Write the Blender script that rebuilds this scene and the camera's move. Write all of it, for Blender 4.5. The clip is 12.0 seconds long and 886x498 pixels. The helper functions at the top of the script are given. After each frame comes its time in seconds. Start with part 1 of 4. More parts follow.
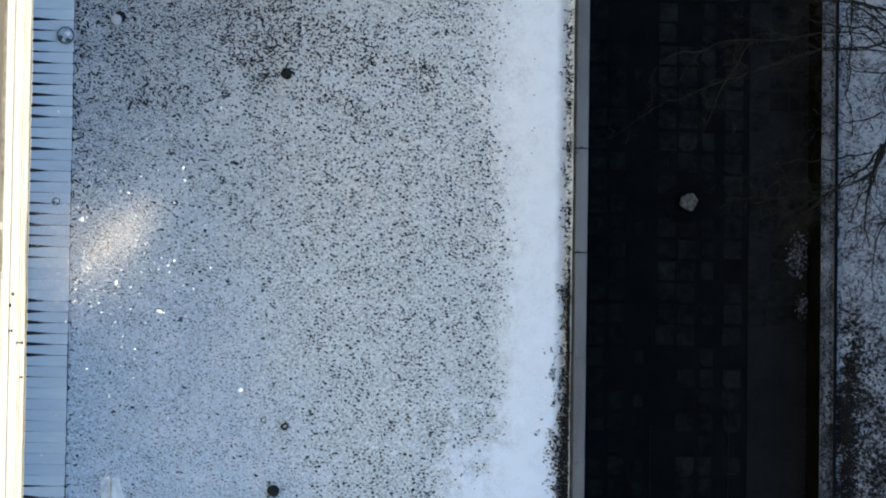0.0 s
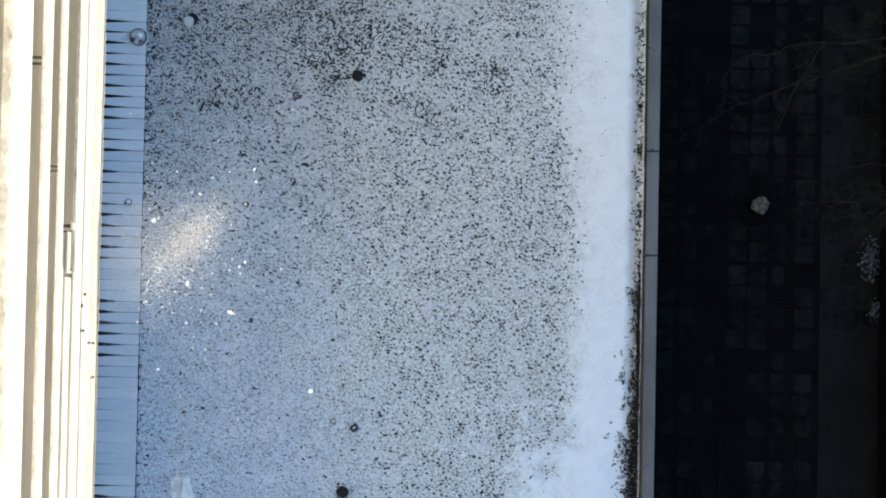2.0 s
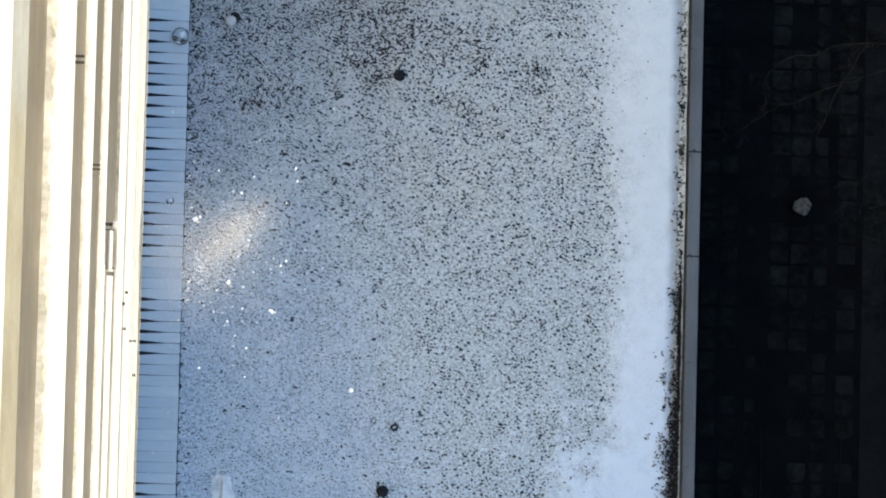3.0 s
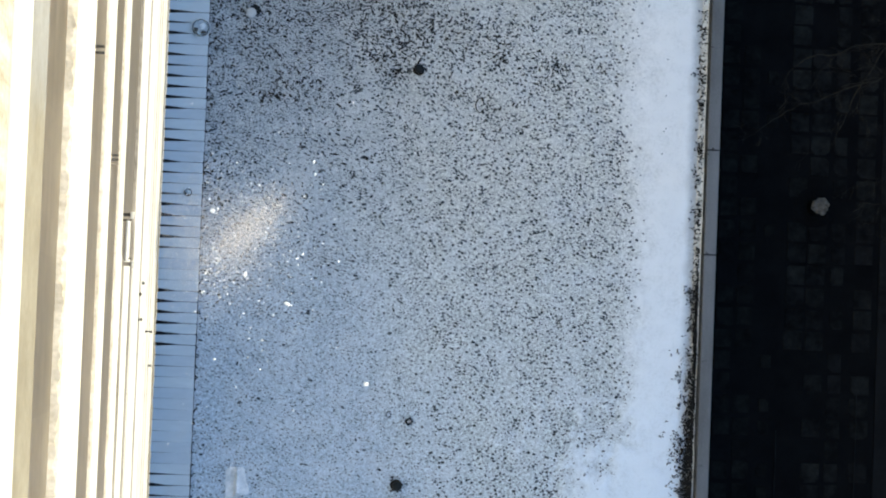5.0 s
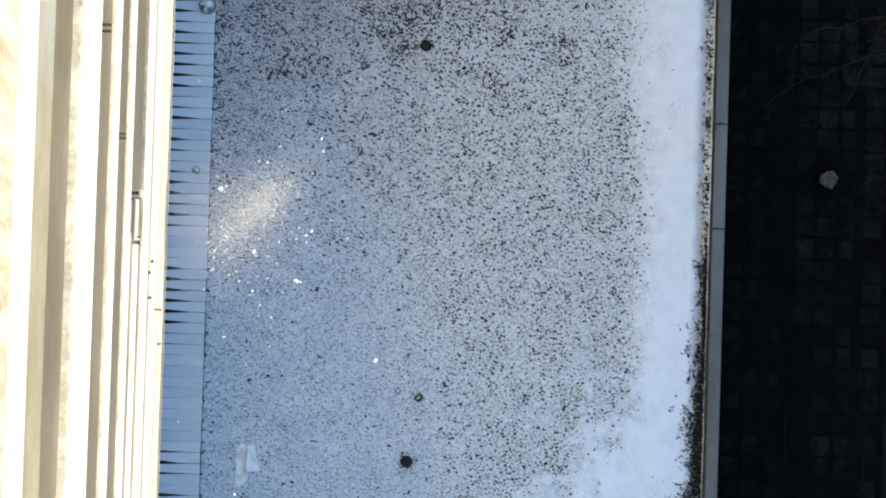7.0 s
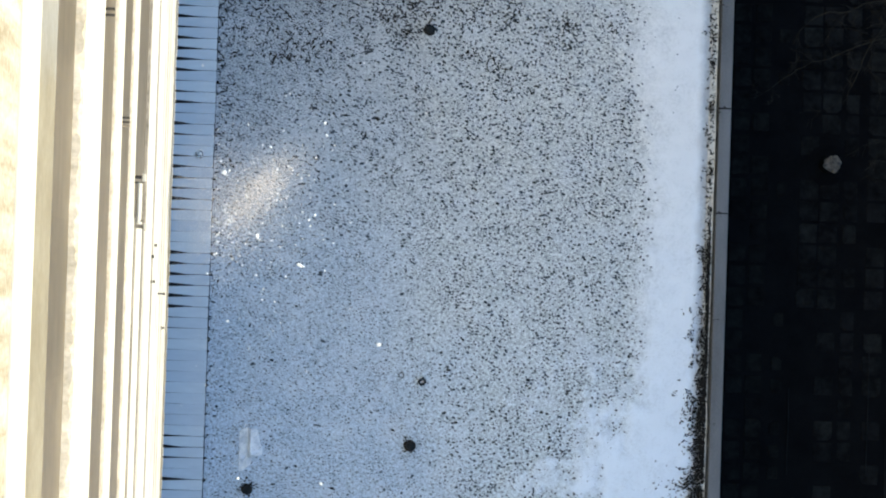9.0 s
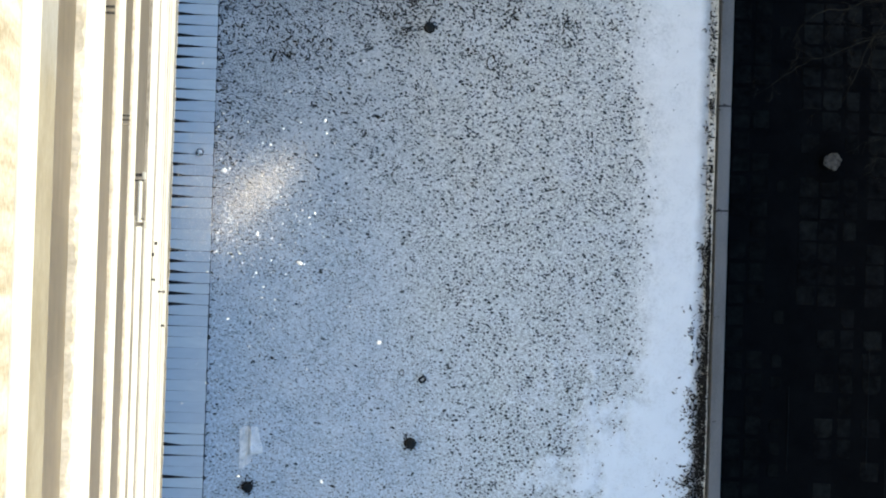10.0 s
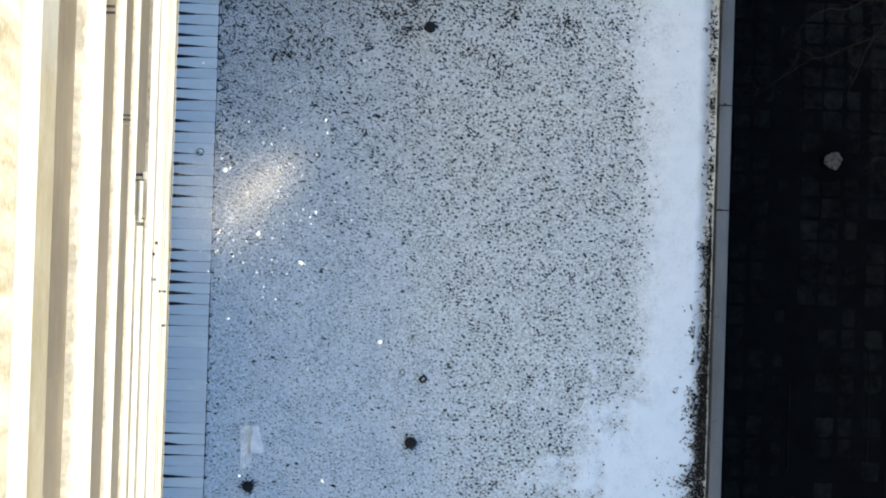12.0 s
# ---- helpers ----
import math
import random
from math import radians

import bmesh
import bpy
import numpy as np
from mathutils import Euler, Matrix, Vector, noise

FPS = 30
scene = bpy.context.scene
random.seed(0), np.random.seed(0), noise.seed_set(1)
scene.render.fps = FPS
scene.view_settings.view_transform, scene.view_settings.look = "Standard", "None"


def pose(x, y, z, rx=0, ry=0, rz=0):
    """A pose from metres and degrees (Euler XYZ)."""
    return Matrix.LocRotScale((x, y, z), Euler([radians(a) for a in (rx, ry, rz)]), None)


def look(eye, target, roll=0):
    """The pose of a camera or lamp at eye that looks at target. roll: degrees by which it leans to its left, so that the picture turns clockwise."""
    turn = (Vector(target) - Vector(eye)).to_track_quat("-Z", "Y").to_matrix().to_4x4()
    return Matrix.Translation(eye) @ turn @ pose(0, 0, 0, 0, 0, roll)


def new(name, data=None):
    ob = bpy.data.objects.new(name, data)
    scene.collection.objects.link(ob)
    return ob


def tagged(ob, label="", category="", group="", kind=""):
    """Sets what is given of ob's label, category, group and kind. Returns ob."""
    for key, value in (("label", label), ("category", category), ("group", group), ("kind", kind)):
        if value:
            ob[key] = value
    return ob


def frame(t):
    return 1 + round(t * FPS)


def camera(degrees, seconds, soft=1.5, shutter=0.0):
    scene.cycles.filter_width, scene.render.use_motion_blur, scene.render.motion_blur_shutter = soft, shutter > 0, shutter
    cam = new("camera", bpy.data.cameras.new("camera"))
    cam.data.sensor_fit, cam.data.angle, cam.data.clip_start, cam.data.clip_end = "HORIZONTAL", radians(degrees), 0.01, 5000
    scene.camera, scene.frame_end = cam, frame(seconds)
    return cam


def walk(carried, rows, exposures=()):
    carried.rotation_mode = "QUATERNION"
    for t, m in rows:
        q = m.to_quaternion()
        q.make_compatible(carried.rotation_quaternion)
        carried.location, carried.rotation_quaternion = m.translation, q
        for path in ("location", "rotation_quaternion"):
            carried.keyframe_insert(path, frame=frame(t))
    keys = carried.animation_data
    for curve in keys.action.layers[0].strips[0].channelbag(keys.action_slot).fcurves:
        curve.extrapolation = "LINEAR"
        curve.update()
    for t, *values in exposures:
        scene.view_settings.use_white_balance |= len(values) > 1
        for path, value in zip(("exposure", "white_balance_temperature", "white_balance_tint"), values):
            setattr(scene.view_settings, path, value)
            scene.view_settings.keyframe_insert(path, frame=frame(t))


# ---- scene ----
# The camera hangs out from a tower and turns where it is, looking down.
EYE = (0.0, 0.0, 54.0)
cam = camera(22.0, 12.0, soft=2.05)
TURNS = [
    (0.0, 2.088, -8.322, 0.815),
    (0.5, 2.107, -8.207, 0.873),
    (1.0, 2.109, -7.792, 0.985),
    (1.5, 2.105, -7.229, 1.021),
    (2.0, 2.104, -6.572, 1.137),
    (2.5, 2.074, -6.014, 1.301),
    (3.0, 2.069, -5.550, 1.412),
    (5.0, 1.865, -5.150, 2.222),
    (5.5, 1.768, -5.136, 2.120),
    (6.0, 1.611, -5.057, 1.938),
    (6.5, 1.455, -4.980, 1.824),
    (7.0, 1.300, -4.925, 1.809),
    (9.0, 0.901, -4.840, 1.858),
    (9.5, 0.887, -4.834, 1.818),
    (10.0, 0.847, -4.835, 1.811),
    (10.5, 0.846, -4.822, 1.780),
    (11.0, 0.844, -4.819, 1.789),
    (11.5, 0.841, -4.819, 1.786),
    (12.0, 0.838, -4.818, 1.783),
]
walk(cam, [(t, pose(*EYE, rx, ry, rz)) for t, rx, ry, rz in TURNS], [(0.0, 1.07, 5680, 5), (12.0, 1.07, 5680, 5)])

# ---- light: a low winter sun on the tower, blue sky over the shaded roof ----
SUN_HEIGHT, SUN_SIDE = 19.0, 8.0        # degrees above the horizon, degrees from +x towards +y
world = bpy.data.worlds.new("world")
scene.world = world
world.use_nodes = True
wn = world.node_tree.nodes
sky = wn.new("ShaderNodeTexSky")
sky.sky_type = "NISHITA"
sky.sun_disc = False
sky.ozone_density = 1.0
sky.dust_density = 0.3
sky.sun_elevation = radians(SUN_HEIGHT)
sky.sun_rotation = radians(90 - SUN_SIDE)
wn["Background"].inputs["Strength"].default_value = 0.15
world.node_tree.links.new(sky.outputs[0], wn["Background"].inputs["Color"])
sun_data = bpy.data.lights.new("sun", "SUN")
sun_data.energy, sun_data.angle, sun_data.color = 3.2, radians(0.5), (1.0, 0.84, 0.62)
sun = new("sun", sun_data)
toward = Vector((math.cos(radians(SUN_HEIGHT)) * math.cos(radians(SUN_SIDE)),
                 math.cos(radians(SUN_HEIGHT)) * math.sin(radians(SUN_SIDE)), math.sin(radians(SUN_HEIGHT))))
sun.matrix_world = look(toward * 80, (0, 0, 0))


# ---- materials ----
class Mat:
    """A node material with short ways to add textures."""

    def __init__(self, name, rough=0.7, metal=0.0):
        self.m = bpy.data.materials.new(name)
        self.m.use_nodes = True
        self.t = self.m.node_tree
        self.b = self.t.nodes["Principled BSDF"]
        self.b.inputs["Roughness"].default_value = rough
        self.b.inputs["Metallic"].default_value = metal
        self.b.inputs["Specular IOR Level"].default_value = 0.3
        self.geo = self.t.nodes.new("ShaderNodeNewGeometry")

    def link(self, a, b):
        self.t.links.new(a, b)

    def noise(self, scale, detail=4.0, rough=0.6, stretch=None):
        n = self.t.nodes.new("ShaderNodeTexNoise")
        n.inputs["Scale"].default_value = scale
        n.inputs["Detail"].default_value = detail
        n.inputs["Roughness"].default_value = rough
        src = self.geo.outputs["Position"]
        if stretch:
            mp = self.t.nodes.new("ShaderNodeMapping")
            mp.inputs["Scale"].default_value = stretch
            self.link(src, mp.inputs["Vector"])
            src = mp.outputs["Vector"]
        self.link(src, n.inputs["Vector"])
        return n.outputs["Fac"]

    def ramp(self, fac, stops):
        r = self.t.nodes.new("ShaderNodeValToRGB")
        e = r.color_ramp.elements
        while len(e) < len(stops):
            e.new(0.5)
        for el, (p, c) in zip(e, stops):
            el.position, el.color = p, (c if len(c) == 4 else (*c, 1))
        self.link(fac, r.inputs["Fac"])
        return r.outputs["Color"]

    def grey(self, fac, lo, hi, a=0.0, b=1.0):
        n = self.t.nodes.new("ShaderNodeMapRange")
        n.inputs["From Min"].default_value, n.inputs["From Max"].default_value = lo, hi
        n.inputs["To Min"].default_value, n.inputs["To Max"].default_value = a, b
        self.link(fac, n.inputs["Value"])
        return n.outputs["Result"]

    def mix(self, fac, a, b, mode="MIX"):
        n = self.t.nodes.new("ShaderNodeMix")
        n.data_type, n.blend_type = "RGBA", mode
        for sock, v in ((n.inputs[0], fac), (n.inputs[6], a), (n.inputs[7], b)):
            if isinstance(v, (int, float)):
                sock.default_value = v
            elif isinstance(v, tuple):
                sock.default_value = (*v, 1)
            else:
                self.link(v, sock)
        return n.outputs[2]

    def maths(self, op, a, b=0.0):
        n = self.t.nodes.new("ShaderNodeMath")
        n.operation = op
        for sock, v in ((n.inputs[0], a), (n.inputs[1], b)):
            if isinstance(v, (int, float)):
                sock.default_value = v
            else:
                self.link(v, sock)
        return n.outputs[0]

    def axis(self, which):
        n = self.t.nodes.new("ShaderNodeSeparateXYZ")
        self.link(self.geo.outputs["Position"], n.inputs[0])
        return n.outputs[which]

    def colour(self, c):
        if isinstance(c, tuple):
            self.b.inputs["Base Color"].default_value = (*c, 1)
        else:
            self.link(c, self.b.inputs["Base Color"])
        return self

    def roughness(self, r):
        self.link(r, self.b.inputs["Roughness"])
        return self

    def bump(self, fac, strength=0.3, dist=0.02):
        n = self.t.nodes.new("ShaderNodeBump")
        n.inputs["Strength"].default_value, n.inputs["Distance"].default_value = strength, dist
        self.link(fac, n.inputs["Height"])
        self.link(n.outputs[0], self.b.inputs["Normal"])
        return self

    def random_object(self):
        return self.t.nodes.new("ShaderNodeObjectInfo").outputs["Random"]

    def random_island(self):
        return self.geo.outputs["Random Per Island"]


def two_tone(name, dark, light, coarse, fine, rough=0.7, metal=0.0, bump=0.2, stretch=None, spec=0.3):
    """Two colours mixed by a coarse and a fine noise, with a little relief."""
    m = Mat(name, rough, metal)
    big, small = m.noise(coarse, 5, stretch=stretch), m.noise(fine, 3)
    f = m.maths("ADD", m.maths("MULTIPLY", big, 0.65), m.maths("MULTIPLY", small, 0.35))
    m.colour(m.mix(m.grey(f, 0.36, 0.64), dark, light))
    m.bump(small, bump, 0.01)
    m.b.inputs["Specular IOR Level"].default_value = spec
    return m


def roof_snow_material():
    """Snow over pale gravel: deep and clean beside the parapet, thin and gritty towards the tower."""
    m = Mat("roof_snow", 0.85)
    x, y = m.axis(0), m.axis(1)
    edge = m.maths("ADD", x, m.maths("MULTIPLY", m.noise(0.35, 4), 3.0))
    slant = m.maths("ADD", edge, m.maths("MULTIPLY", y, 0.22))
    thin = m.grey(slant, 4.2, 6.6, 1.0, 0.0)             # thin snow on the tower side, bluer and darker
    grit = m.noise(13.0, 4, 0.75)
    deep = m.grey(m.maths("ADD", m.axis(2), m.maths("ADD", m.maths("MULTIPLY", m.noise(2.6, 6, 0.75), 0.06), m.maths("MULTIPLY", grit, 0.04))), 0.044, 0.122)   # where the drift lies deep
    fine = m.noise(38.0, 2, 0.7)
    veil = m.noise(1.1, 5, 0.65)
    mid = m.mix(m.grey(m.maths("ADD", m.maths("MULTIPLY", grit, 0.6), m.maths("MULTIPLY", fine, 0.4)), 0.43, 0.57),
                (0.36, 0.375, 0.362), (0.79, 0.81, 0.785))
    end = m.grey(m.maths("ADD", y, m.maths("MULTIPLY", m.noise(0.4, 3), 3.0)), -2.0, 5.5)      # bluer tint at one end, warmer at the other
    tint = m.mix(end, (0.950, 1.0, 1.060), (1.035, 1.0, 0.965))
    mid = m.mix(1.0, mid, tint, "MULTIPLY")
    tower_side = m.mix(m.grey(m.maths("ADD", m.maths("MULTIPLY", grit, 0.5), m.maths("MULTIPLY", fine, 0.5)), 0.42, 0.58),
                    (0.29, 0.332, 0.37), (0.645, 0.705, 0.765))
    tower_side = m.mix(1.0, tower_side, tint, "MULTIPLY")
    body = m.mix(thin, mid, tower_side)
    body = m.mix(m.grey(veil, 0.46, 0.68, 0.0, 0.4), body, (0.66, 0.69, 0.73))
    dirt = m.grey(m.maths("ADD", y, m.maths("MULTIPLY", m.noise(0.5, 5, 0.65), 5.0)), 3.4, 9.4, 0.0, 0.55)   # darker, greyer snow towards the far end
    dirt = m.maths("MULTIPLY", dirt, m.grey(x, 3.0, 8.0, 1.0, 0.15))
    body = m.mix(dirt, body, (0.30, 0.318, 0.33))
    clean = m.mix(1.0, m.mix(m.noise(2.2, 3), (0.81, 0.83, 0.85), (0.89, 0.905, 0.92)), tint, "MULTIPLY")
    rim = m.grey(m.maths("ADD", x, m.maths("MULTIPLY", m.noise(2.0, 4), 0.35)), 10.72, 11.05)   # thin snow turning beige and darker towards the flashing
    m.colour(m.mix(rim, m.mix(deep, body, clean), (0.55, 0.51, 0.46)))
    m.bump(grit, 0.35, 0.02)
    return m.m


def island_material(name, a, b, rough=0.9):
    m = Mat(name, rough)
    m.colour(m.mix(m.random_island(), a, b))
    m.bump(m.noise(40, 3), 0.3, 0.01)
    return m.m


M_ROOF_SNOW = roof_snow_material()
M_SPECK = island_material("dark_grit", (0.011, 0.013, 0.016), (0.104, 0.116, 0.128))
M_SPECK_MID = island_material("grey_grit", (0.065, 0.072, 0.080), (0.28, 0.295, 0.31))


def clod_material():
    m = Mat("dark_clod", 0.9)
    m.colour(m.mix(m.random_object(), (0.011, 0.013, 0.016), (0.104, 0.116, 0.128)))
    m.bump(m.noise(40, 3), 0.3, 0.01)
    return m.m


M_CLOD = clod_material()
M_SPECK_FINE = island_material("fine_grit", (0.070, 0.076, 0.082), (0.33, 0.34, 0.35))
M_MOSS = island_material("dead_leaves", (0.004, 0.0035, 0.003), (0.030, 0.025, 0.019))
M_RENDER = two_tone("cream_render", (0.58, 0.53, 0.42), (0.72, 0.67, 0.56), 1.2, 22, 0.8).m
M_TAUPE = two_tone("taupe_glazing", (0.105, 0.081, 0.048), (0.175, 0.141, 0.089), 0.9, 9, 0.35, stretch=(1, 0.5, 3)).m


def pane_material():
    m = Mat("taupe_pane", 0.4)
    tone = m.maths("ADD", m.maths("MULTIPLY", m.noise(0.9, 5, 0.6, (1, 0.6, 2.5)), 0.6), m.maths("MULTIPLY", m.noise(3.5, 4, 0.7, (1, 1.0, 0.5)), 0.4))
    base = m.mix(m.grey(tone, 0.30, 0.70), (0.088, 0.068, 0.040), (0.195, 0.160, 0.106))
    m.colour(m.mix(1.0, base, m.mix(m.random_object(), (0.93, 0.93, 0.93), (1.09, 1.09, 1.10)), "MULTIPLY"))
    return m.m


M_PANE = pane_material()


def lintel_material():
    """Beige plaster, blended to grey towards one end."""
    m = Mat("pale_lintel", 0.6)
    tone = m.maths("ADD", m.maths("MULTIPLY", m.noise(1.1, 5), 0.65), m.maths("MULTIPLY", m.noise(12, 3), 0.35))
    beige = m.mix(m.grey(tone, 0.36, 0.64), (0.215, 0.182, 0.118), (0.315, 0.28, 0.20))
    grey = m.mix(m.grey(tone, 0.36, 0.64), (0.22, 0.205, 0.165), (0.33, 0.315, 0.275))
    m.colour(m.mix(m.grey(m.maths("ADD", m.axis(1), m.noise(1.5, 4)), 2.0, 2.5), beige, grey))
    return m.m


M_LINTEL = lintel_material()
M_GROOVE = two_tone("worn_trim", (0.22, 0.19, 0.135), (0.66, 0.62, 0.54), 0.8, 5, 0.8).m
M_OCHRE = two_tone("ochre_render", (0.27, 0.22, 0.13), (0.62, 0.57, 0.46), 1.0, 14, 0.85, stretch=(1, 5.0, 0.45)).m
M_BROWN = two_tone("mottled_brown", (0.13, 0.106, 0.074), (0.36, 0.31, 0.235), 0.9, 7, 0.7).m
M_SILL = two_tone("sill_snow", (0.40, 0.335, 0.235), (0.66, 0.575, 0.44), 2.2, 18, 0.9, bump=0.6).m
M_DARK = two_tone("dark_joint", (0.03, 0.027, 0.022), (0.09, 0.08, 0.065), 3, 20, 0.9).m
M_BLACK = two_tone("black_tray", (0.005, 0.006, 0.007), (0.016, 0.017, 0.02), 3, 25, 0.7).m
M_COPING = two_tone("zinc_coping", (0.112, 0.111, 0.108), (0.205, 0.204, 0.200), 1.1, 30, 0.5, 0.25, stretch=(1, 0.3, 1)).m
M_FLASHING = two_tone("cream_flashing", (0.50, 0.45, 0.36), (0.80, 0.77, 0.70), 2.0, 12, 0.7).m
M_CONCRETE = two_tone("concrete", (0.14, 0.14, 0.14), (0.27, 0.265, 0.26), 0.6, 14, 0.85).m
# asphalt and soil carry the narrow street's shade in their near-black colours
M_ASPHALT = two_tone("wet_shaded_asphalt", (0.0082, 0.0078, 0.0073), (0.0172, 0.0161, 0.0148), 0.7, 9, 0.8, spec=0.08).m
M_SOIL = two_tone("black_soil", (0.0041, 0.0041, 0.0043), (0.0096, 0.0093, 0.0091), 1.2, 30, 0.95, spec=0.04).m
M_BARK = two_tone("bark", (0.008, 0.007, 0.005), (0.036, 0.032, 0.024), 4, 40, 0.95, stretch=(1, 1, 0.3), spec=0.1).m
M_VENT = two_tone("black_rubber", (0.005, 0.0065, 0.0075), (0.015, 0.018, 0.020), 8, 60, 0.8).m
M_WHITE = two_tone("white_plastic", (0.62, 0.63, 0.64), (0.80, 0.80, 0.80), 6, 50, 0.4).m
M_GREYCAP = two_tone("grey_cap", (0.42, 0.43, 0.44), (0.58, 0.59, 0.60), 6, 40, 0.5).m
M_DUST = two_tone("ice_dust", (0.74, 0.67, 0.60), (0.88, 0.81, 0.74), 5, 40, 0.8).m
M_PIPE = two_tone("dull_pipe", (0.007, 0.007, 0.007), (0.022, 0.022, 0.021), 1.5, 20, 0.8, spec=0.1).m
M_GREYRING = two_tone("dull_ring", (0.05, 0.055, 0.06), (0.12, 0.125, 0.13), 9, 40, 0.7).m
M_ICE = two_tone("white_ice", (0.86, 0.86, 0.87), (0.94, 0.94, 0.94), 10, 60, 0.25).m
M_BUSH = island_material("snowy_twigs", (0.010, 0.012, 0.009), (0.045, 0.04, 0.03))
M_LEAFMUD = island_material("leaf_mud", (0.002, 0.0017, 0.0015), (0.021, 0.014, 0.012))
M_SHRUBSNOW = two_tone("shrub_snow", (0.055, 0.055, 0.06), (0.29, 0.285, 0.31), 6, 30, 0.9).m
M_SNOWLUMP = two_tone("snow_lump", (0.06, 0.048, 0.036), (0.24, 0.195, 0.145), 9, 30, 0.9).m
M_RAIL = two_tone("painted_rail", (0.003, 0.0033, 0.004), (0.009, 0.0095, 0.011), 4, 40, 0.7, spec=0.1).m
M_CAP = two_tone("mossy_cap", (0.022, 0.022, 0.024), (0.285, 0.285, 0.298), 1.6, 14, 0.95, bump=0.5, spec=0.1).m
# near-black stone: the shade on the wall face is in the colour
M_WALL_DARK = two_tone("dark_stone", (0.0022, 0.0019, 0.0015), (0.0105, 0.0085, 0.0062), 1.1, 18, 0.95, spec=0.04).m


def panel_material():
    m = Mat("frosted_panel", 0.55)
    base = m.mix(m.noise(2.5, 4, 0.6, (1, 4, 1)), (0.57, 0.61, 0.64), (0.73, 0.76, 0.78))
    tint = m.mix(m.random_object(), (0.86, 0.88, 0.92), (1.0, 1.0, 1.0))
    m.colour(m.mix(1.0, base, tint, "MULTIPLY"))
    m.bump(m.noise(60, 2), 0.15, 0.005)
    return m.m


def slab_material(name, lo, hi):
    """Worn slabs, with mud and moss creeping in from the joints."""
    m = Mat(name, 0.9)
    m.b.inputs["Specular IOR Level"].default_value = 0.06
    moss = m.maths("ADD", m.maths("MULTIPLY", m.noise(0.7, 4, 0.65), 0.45), m.maths("MULTIPLY", m.noise(3.6, 5, 0.7), 0.55))
    base = m.mix(m.grey(moss, 0.40, 0.61), lo, hi)
    m.colour(m.mix(1.0, base, m.ramp(m.random_object(), [(0.0, (0.58, 0.57, 0.60)), (0.4, (0.72, 0.73, 0.73)), (0.8, (0.86, 0.88, 0.86)), (1.0, (1.05, 1.05, 0.99))]), "MULTIPLY"))
    m.bump(m.noise(30, 4), 0.3, 0.01)
    return m.m


def bank_material():
    """Thin snow on grass and leaves."""
    m = Mat("bank_snow", 0.9)
    patch = m.maths("ADD", m.maths("MULTIPLY", m.noise(1.1, 4, 0.6), 0.38), m.maths("MULTIPLY", m.noise(9.0, 5, 0.75), 0.62))
    patch = m.maths("ADD", patch, m.grey(m.axis(1), -3.0, 4.0, -0.035, 0.030))      # more of it lies bare at one end
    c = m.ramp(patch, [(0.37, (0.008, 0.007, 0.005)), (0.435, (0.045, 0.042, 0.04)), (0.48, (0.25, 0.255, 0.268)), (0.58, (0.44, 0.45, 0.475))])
    m.colour(c)
    m.bump(m.noise(12, 5, 0.7), 0.6, 0.05)
    return m.m


def clear_material():
    m = Mat("clear_dome", 0.08)
    m.b.inputs["Base Color"].default_value = (0.92, 0.95, 0.98, 1)
    m.b.inputs["Transmission Weight"].default_value = 0.92
    m.b.inputs["IOR"].default_value = 1.3
    return m.m


def film_material():
    m = Mat("plastic_film", 0.35)
    m.colour(m.mix(m.grey(m.noise(4, 4), 0.35, 0.65), (0.62, 0.66, 0.70), (0.93, 0.94, 0.95)))
    m.b.inputs["Alpha"].default_value = 0.92
    m.bump(m.noise(9, 4), 0.6, 0.03)
    return m.m


M_PANEL, M_BANK, M_CLEAR, M_FILM = panel_material(), bank_material(), clear_material(), film_material()
# slab colours are near black as well, with the street's shade mixed in
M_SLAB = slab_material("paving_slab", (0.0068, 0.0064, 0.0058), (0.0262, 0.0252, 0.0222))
# a darker copy of the slab for the columns nearest the wing
M_SLAB_DARK = slab_material("darker_slab", (0.0052, 0.0049, 0.0045), (0.0190, 0.0182, 0.0155))


# ---- mesh helpers ----
def mesh_of(name, bm, material, smooth=False):
    me = bpy.data.meshes.new(name)
    bm.to_mesh(me)
    bm.free()
    me.materials.append(material)
    if smooth:
        for p in me.polygons:
            p.use_smooth = True
    return me


def part(name, bm, material, parent, label="", smooth=False):
    ob = new(name, mesh_of(name, bm, material, smooth))
    ob.parent = parent
    return tagged(ob, label)


def thing(name, bm, material, label, category, kind="", group="", smooth=False):
    return tagged(new(name, mesh_of(name, bm, material, smooth)), label, category, group, kind)


def empty(name, at, label, category, kind="", group=""):
    ob = new(name)
    ob.location = at
    return tagged(ob, label, category, group, kind)


def box(bm, x0, x1, y0, y1, z0, z1, bevel=0.0):
    got = bmesh.ops.create_cube(bm, size=1)
    vs = got["verts"]
    for v in vs:
        v.co = Vector(((x0 + x1) / 2 + v.co.x * (x1 - x0), (y0 + y1) / 2 + v.co.y * (y1 - y0), (z0 + z1) / 2 + v.co.z * (z1 - z0)))
    if bevel:
        es = list({e for v in vs for e in v.link_edges})
        bmesh.ops.bevel(bm, geom=es, offset=bevel, segments=2, affect="EDGES", profile=0.6)
    return bm


def block(x0, x1, y0, y1, z0, z1, bevel=0.0):
    return box(bmesh.new(), x0, x1, y0, y1, z0, z1, bevel)


